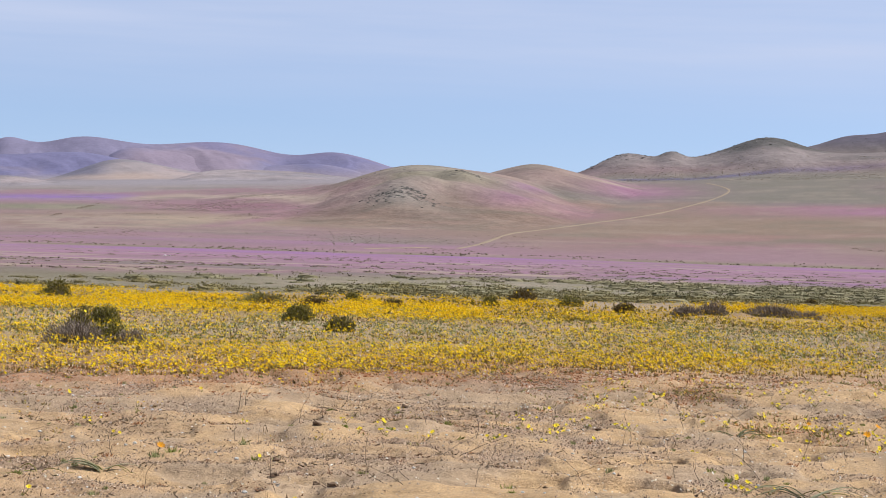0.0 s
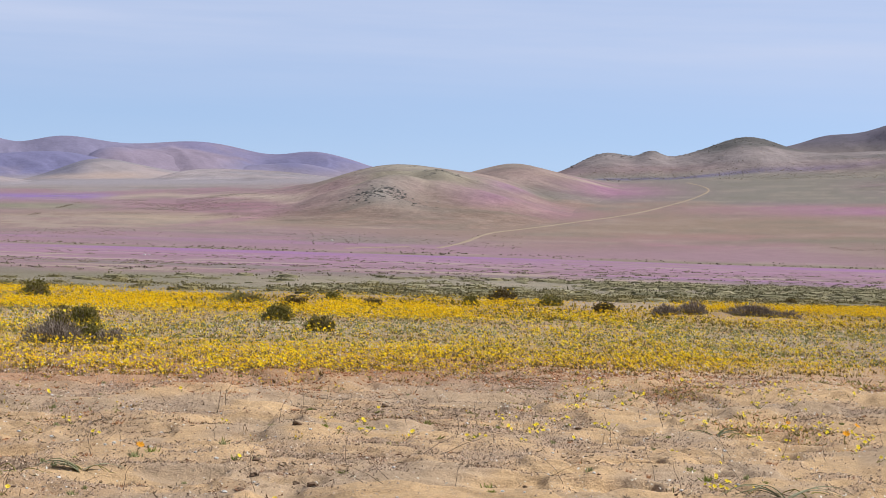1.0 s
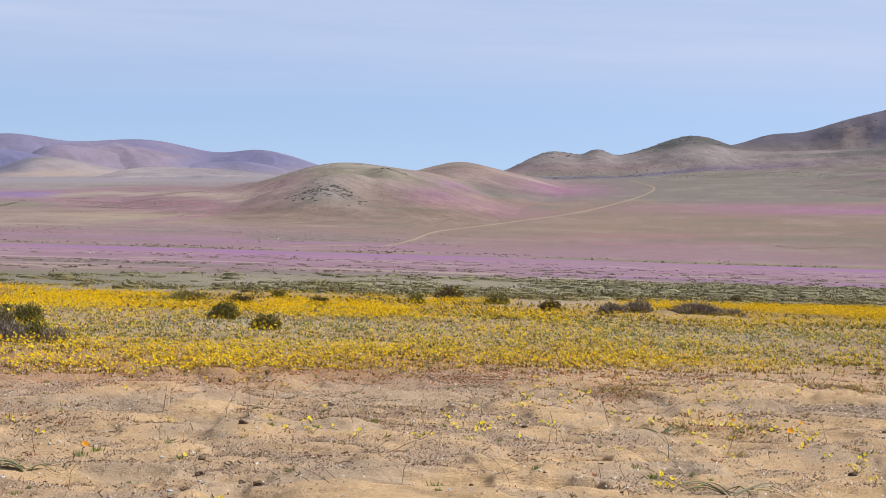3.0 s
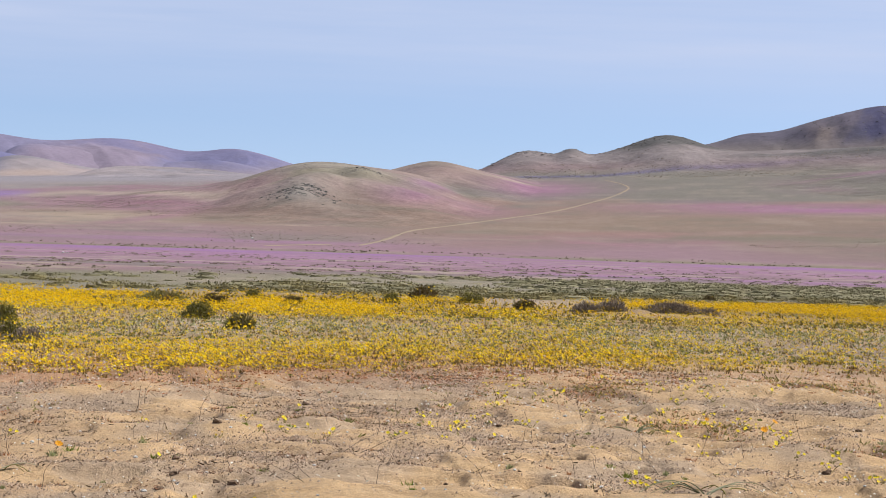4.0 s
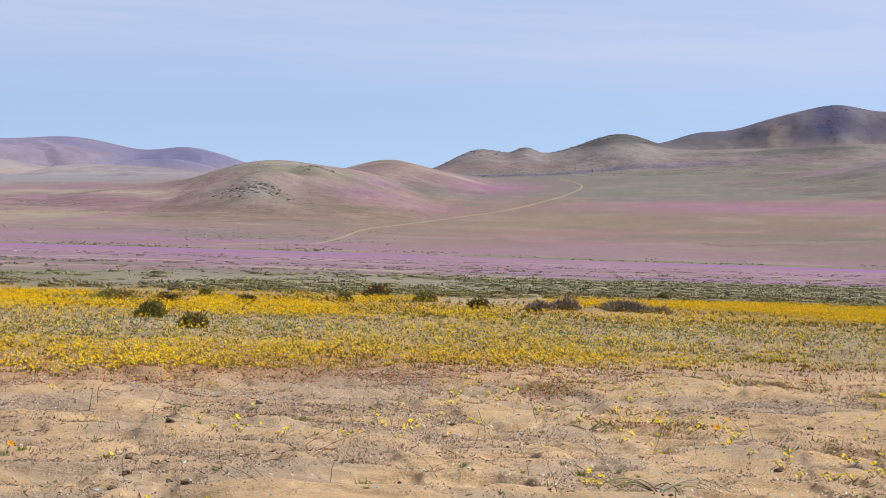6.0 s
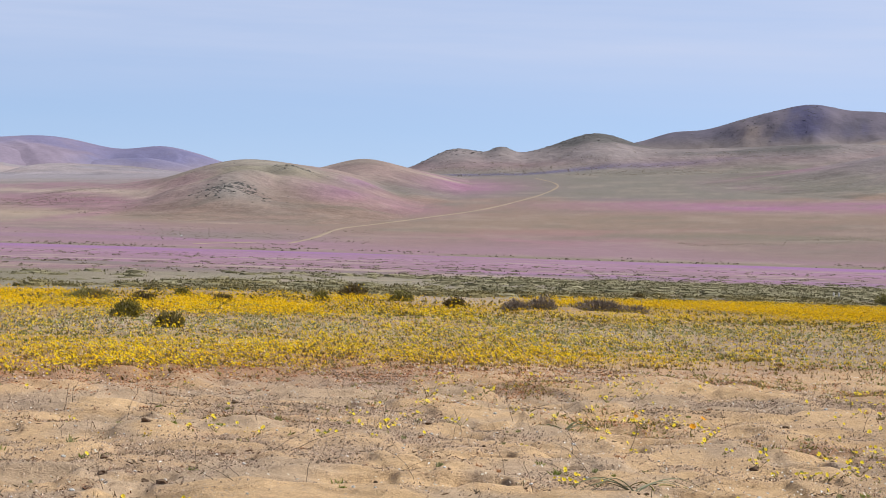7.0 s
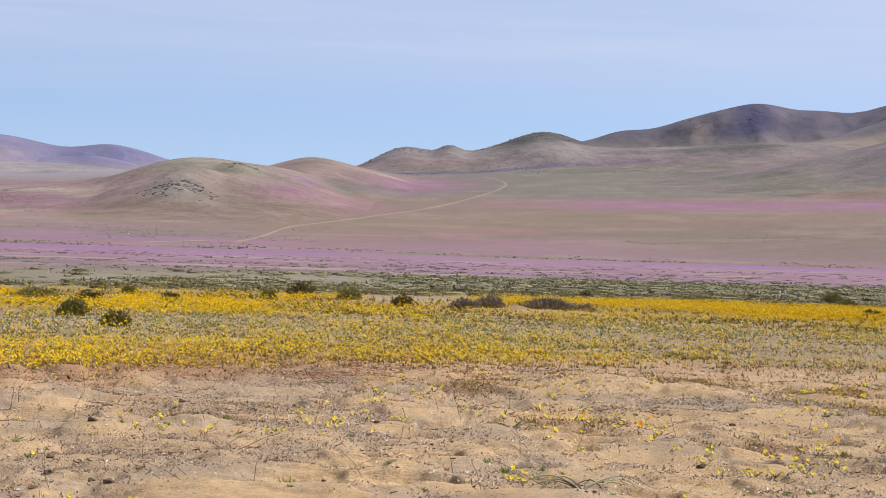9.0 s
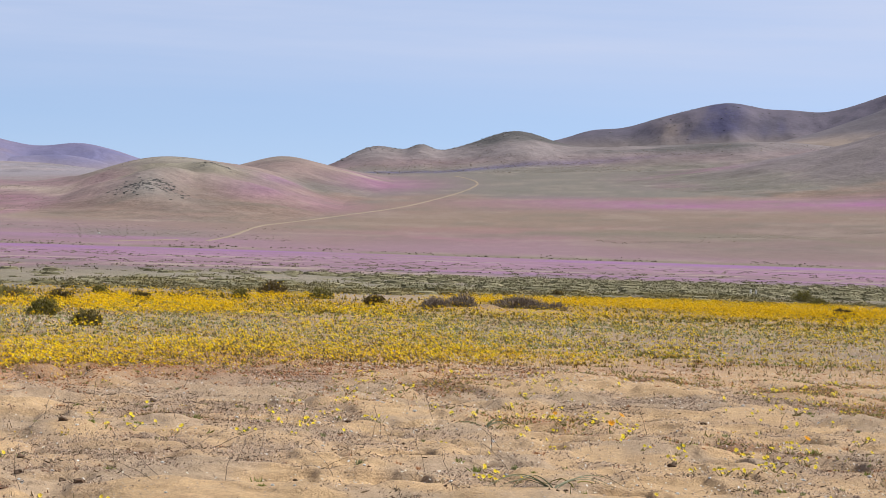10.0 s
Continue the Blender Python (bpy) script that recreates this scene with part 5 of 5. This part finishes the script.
TUFT_SPOTS = [(-5.42, 12.07), (-5.73, 12.70), (-2.22, 11.61), (2.17, 11.42), (5.19, 11.85), (8.10, 12.46), (8.68, 11.89), (9.83, 12.15), (11.30, 12.14), (5.38, 17.21),
              (6.29, 17.34), (-1.42, 14.19), (0.27, 14.63), (16.97, 11.27), (17.71, 11.28), (18.57, 13.66), (19.41, 11.76), (-2.76, 13.77), (-7.84, 12.30), (-8.33, 12.07)]
GREENS = [green_tuft("small bright green tuft of leaves", FRESH, 201, 26, 0.042, 0.006), green_tuft("low grey-green tuft of leaves", GREYLEAF, 202, 26, 0.04, 0.007),
          green_tuft("flat rosette of fresh green leaves", FRESH, 203, 20, 0.035, 0.009), green_tuft("small reddish tuft of dry leaves", RED_LEAF, 204, 26, 0.04, 0.006)]
for i, (a, q) in enumerate(TUFT_SPOTS):
    drop(GREENS[i % 3], a, q, dice.uniform(0.9, 1.4))
for i in range(170):
    drop(GREENS[dice.choice((0, 1, 1, 2, 3, 3))], dice.uniform(-13.8, 21.2), math.sqrt(dice.uniform(10.2 ** 2, 20.5 ** 2)), dice.uniform(0.45, 1.0))


def twig(seed, length, upright, label, mat=GREY_TWIG, name="dry_twig", arch=0.0, thick=0.0022):
    g = random.Random(seed)
    a = g.uniform(0, 6.28)
    pts = [Vector((0, 0, -0.01))]
    d = Vector((math.cos(a) * (1 - upright), math.sin(a) * (1 - upright), upright + 0.12)).normalized()
    n = 8
    for i in range(n):
        d = (d + Vector((g.uniform(-0.3, 0.3), g.uniform(-0.3, 0.3), g.uniform(-0.2, 0.2) - arch))).normalized()
        p = pts[-1] + d * (length / n)
        p.z = max(p.z, 0.004)
        pts.append(p)
    sets = [(*curve_tube([tuple(p) for p in pts], thick, thick * 0.4), 0)]
    for k in range(g.choice((0, 1, 2))):
        i = g.randint(3, 6)
        q = [pts[i]]
        e = (d + Vector((g.uniform(-1, 1), g.uniform(-1, 1), g.uniform(0, 0.6)))).normalized()
        for j in range(3):
            e = (e + Vector((g.uniform(-0.2, 0.2), g.uniform(-0.2, 0.2), 0.0))).normalized()
            q.append(q[-1] + e * length * 0.1)
        sets.append((*curve_tube([tuple(p) for p in q], thick * 0.6, thick * 0.3), 0))
    co, fs, idx = joined(sets)
    return tagged(new(name, mesh_of(name, co, fs, [mat], smooth=True)), label, "twig" if name == "dry_twig" else "leaf", "dry twigs on the sand" if name == "dry_twig" else "arched leaves on the sand")


TWIG_SPOTS = [(-8.64, 10.65), (-2.06, 12.06), (0.13, 12.50), (2.15, 12.47), (-1.53, 10.72), (1.17, 10.84), (9.67, 11.98), (9.81, 13.70), (7.31, 15.12), (8.67, 12.84),
              (-12.14, 10.49), (-11.88, 14.60), (-7.29, 14.79), (-4.12, 14.53), (1.60, 16.54), (5.50, 13.63), (10.80, 13.25), (13.33, 11.12), (18.70, 16.75), (18.42, 13.09),
              (-7.99, 19.18), (-0.24, 14.37), (0.54, 12.87), (7.11, 11.76), (7.71, 11.00), (-5.97, 15.34)]
STEM_BROWN = plant_material("dark_dead_stem", (0.06, 0.045, 0.035), (0.21, 0.16, 0.12), per="object", through_light=0.0)
STICKS = [twig(301 + k, (0.20, 0.32, 0.38, 0.26, 0.28)[k], (0.75, 0.5, 0.25, 0.9, 0.12)[k],
               ("thin upright dry twig in the sand", "slanting thin dry twig in the sand", "long bent dry twig lying low", "upright dead flower stalk", "curved dry twig on the ground")[k], STEM_BROWN, thick=0.0019) for k in range(5)]
for i, (a, q) in enumerate(TWIG_SPOTS):
    drop(STICKS[i % 5], a, q, dice.uniform(0.8, 1.3))
for i in range(240):
    drop(STICKS[dice.randrange(5)], dice.uniform(-13.8, 21.2), math.sqrt(dice.uniform(10.4 ** 2, 23 ** 2)), dice.uniform(0.4, 1.1))
STRAP_SPOTS = [(-9.72, 11.57), (-11.67, 11.36), (-2.63, 17.80), (3.43, 18.74), (9.30, 14.68), (11.49, 11.05), (10.74, 19.33)]
ARCHES = [twig(340 + k, 0.34, 0.55, "long grey-green leaf arched to the sand", TUFT, "arched_leaf", 0.28, 0.005) for k in range(3)]
for i, (a, q) in enumerate(STRAP_SPOTS):
    for k in range(3):
        drop(ARCHES[(i + k) % 3], a + dice.uniform(-0.12, 0.12), q, dice.uniform(0.7, 1.1))

# gravel and plant litter too small to pick apart
x, y = plot(rng, 190000, 9.9, 21.0)
x, y = keep(rng, x, y, (1 - 0.9 * sand_relief(x, y)[1]) * (0.3 + 0.7 * step(0.42, 0.58, fbm(x * 0.9, y * 0.7, 20, 4))))
n = len(x)
size = 0.006 + 0.017 * rng.uniform(0, 1, n) ** 2.4
GRIT = plant_material("gravel_grit", (0.30, 0.20, 0.135), (0.82, 0.64, 0.48), rough=0.9, through_light=0.0)
stuff("gravel", "fine brown and grey gravel on the sand", "gravel", [(*scatter(GRAIN, on_ground(x, y, 0.002), frames_of(n, rng, 0.5), size), 0)], [GRIT])
x, y = plot(rng, 46000, 9.8, 22.0)
x, y = keep(rng, x, y, (1 - sand_relief(x, y)[1]) * (0.15 + 0.85 * step(0.46, 0.62, fbm(x * 1.1 + 40, y * 0.8, 121, 3))))
stuff("litter", "scattered dry plant litter on the sand", "litter", [(*tufts(rng, x, y, 2, (0.014, 0.06), 0.008, 1.57, 0.84), 0)],
      [plant_material("dry_litter", (0.07, 0.05, 0.035), (0.34, 0.24, 0.15), third=(0.30, 0.13, 0.07))])

x, y = plot(rng, 9000, 9.9, 22.0)
a = np.degrees(np.arctan2(x, y))
x, y = keep(rng, x, y, (0.25 + 0.5 * step(0, 9, a)) * (0.1 + step(0.46, 0.64, fbm(x * 0.8 + 13, y * 0.6, 33, 4))) * (1 - 0.8 * sand_relief(x, y)[1]))
stuff("dry_stems", "thin dry brown stems standing in the sand", "dry stems", [(*tufts(rng, x, y, 5, (0.015, 0.06), 0.0045, 1.2), 0)],
      [plant_material("dry_stem", (0.08, 0.05, 0.03), (0.30, 0.20, 0.10), third=(0.20, 0.19, 0.08))])

# rock outcrops on the central hill
def outcrop(label, spec, az, r, spread_a, spread_r, n, size, seed, mat=ROCK, tall=0.5):
    g = np.random.default_rng(seed)
    A, R = az + g.normal(0, spread_a, n), r + g.normal(0, spread_r, n)
    R = R + 9 * np.sin((A - az) * 5)
    x, y = R * np.sin(np.radians(A)), R * np.cos(np.radians(A))
    z = plain(A, R) + hill_rise(x, y, A, R, **spec)[0] - 2.0
    s = g.uniform(*size, (n, 1)) * np.array([1.7, 1.0, tall]) * (0.4 + g.uniform(0, 1, (n, 1)) ** 2 * 1.3)
    pts, faces = scatter(STONE, np.stack([x, y, z - 0.3], 1), frames_of(n, g, 0.5), s)
    return tagged(new("rock_outcrop", mesh_of("rock_outcrop", pts, faces, [mat])), label, "rocks", kind="stuff")


outcrop("dark grey rock outcrop on a hillside spur", CENTRAL, -1.2, 1486, 0.52, 15, 1700, (0.5, 1.9), 5, tall=0.7)
outcrop("grey rocks below the main outcrop", CENTRAL, -0.5, 1445, 0.5, 16, 400, (0.5, 1.8), 8)
outcrop("grey rocks on the shoulder of the hill", CENTRAL, 0.45, 1690, 0.45, 14, 900, (0.4, 1.7), 6, tall=0.6)
outcrop("scattered stones on the pale summit", CENTRAL, -0.9, 1830, 1.0, 25, 200, (0.8, 2.2), 9)
outcrop("dark rocks and shrubs on the crest of the hills", RIGHT, 5.8, 2960, 1.2, 40, 500, (1.4, 4.0), 10)
outcrop("dark rocks along the higher crest", RIGHT, 9.0, 2950, 1.0, 40, 400, (1.4, 4.0), 11)
outcrop("dark shrubs on the lower slope of the hills", RIGHT, 7.5, 2790, 1.8, 35, 500, (0.8, 2.0), 12, SHRUB, 0.9)
outcrop("dark shrubs below the mountain", RIGHT, 14.0, 2800, 2.6, 35, 350, (0.8, 2.0), 13, SHRUB, 0.9)
outcrop("dark rock bands on the mountain", DARK, 14.2, 3900, 1.2, 60, 420, (1.0, 3.4), 14)
outcrop("dark rocks on the mountain ridge", DARK, 17.0, 3930, 1.6, 50, 300, (1.0, 3.2), 15)

# pale markers far out on the plain
for a, q, h, w in ((-2.72, 1032, 1.5, 1.6), (-8.23, 318, 0.35, 0.45), (-8.10, 320, 0.3, 0.4)):
    ob = pebble("pale_boulder", "pale white boulder far out on the plain", PEBBLE, int(q), "")
    ob.matrix_world = at_spot(a, q, 0.3, w)


# two pale marker posts in the scrub
def marker_post():
    bm = bmesh.new()
    bmesh.ops.create_cone(bm, cap_ends=True, segments=10, radius1=0.032, radius2=0.03, depth=0.19, matrix=Matrix.Translation((0, 0, 0.075)))
    bmesh.ops.create_cone(bm, cap_ends=True, segments=10, radius1=0.031, radius2=0.008, depth=0.04, matrix=Matrix.Translation((0, 0, 0.19)))
    me = bpy.data.meshes.new("marker_post")
    bm.to_mesh(me)
    bm.free()
    me.materials.append(PEBBLE)
    return tagged(new("marker_post", me), "short white post standing in the scrub", "post", "white posts in the scrub")


post = marker_post()
post.matrix_world = at_spot(16.60, 64.0)
copy_thing(post, at_spot(16.75, 64.3, 0.5))


# a plant of long arched strap leaves on the near sand
def strap_plant(label, seed, leaves, span, height, width):
    g = random.Random(seed)
    base = new("strap_plant")
    for i in range(leaves):
        a = g.choice((0.0, math.pi)) + g.uniform(-0.35, 0.35)
        s, hh = span * g.uniform(0.6, 1.1), height * g.uniform(0.6, 1.15)
        y0 = g.uniform(-0.03, 0.03)
        co, fs = [], []
        for k in range(13):
            u = k / 12
            cx, cz = s * u, hh * math.sin(math.pi * min(u * 0.98, 1)) - 0.012 * (k == 0)
            w = width * (1 - u * u) * 0.5 + 0.0015
            for q, dz in ((-1, 0.35), (0, 0.0), (1, 0.35)):
                lx, ly = cx, y0 + q * w
                co.append((lx * math.cos(a) - ly * math.sin(a), lx * math.sin(a) + ly * math.cos(a), cz + dz * w))
        for k in range(12):
            for q in range(2):
                b = k * 3 + q
                fs.append((b, b + 3, b + 4, b + 1))
        part("leaf", mesh_of("leaf", np.array(co), fs, [STRAP], smooth=True), base)
    return tagged(base, label, "plant")


STRAP = plant_material("strap_leaf", (0.20, 0.22, 0.11), (0.44, 0.44, 0.30), per="object", through_light=0.15)
for k, (a, q, s, hh) in enumerate(((10.95, 10.62, 0.42, 0.085), (8.85, 14.7, 0.30, 0.06), (-9.9, 11.55, 0.30, 0.06))):
    ob = strap_plant("clump of long pale green strap leaves arched to the sand" if k == 0 else "small clump of arched grey-green strap leaves", 70 + k, 8, s, hh, 0.022)
    ob.matrix_world = at_spot(a, q, 0.1)
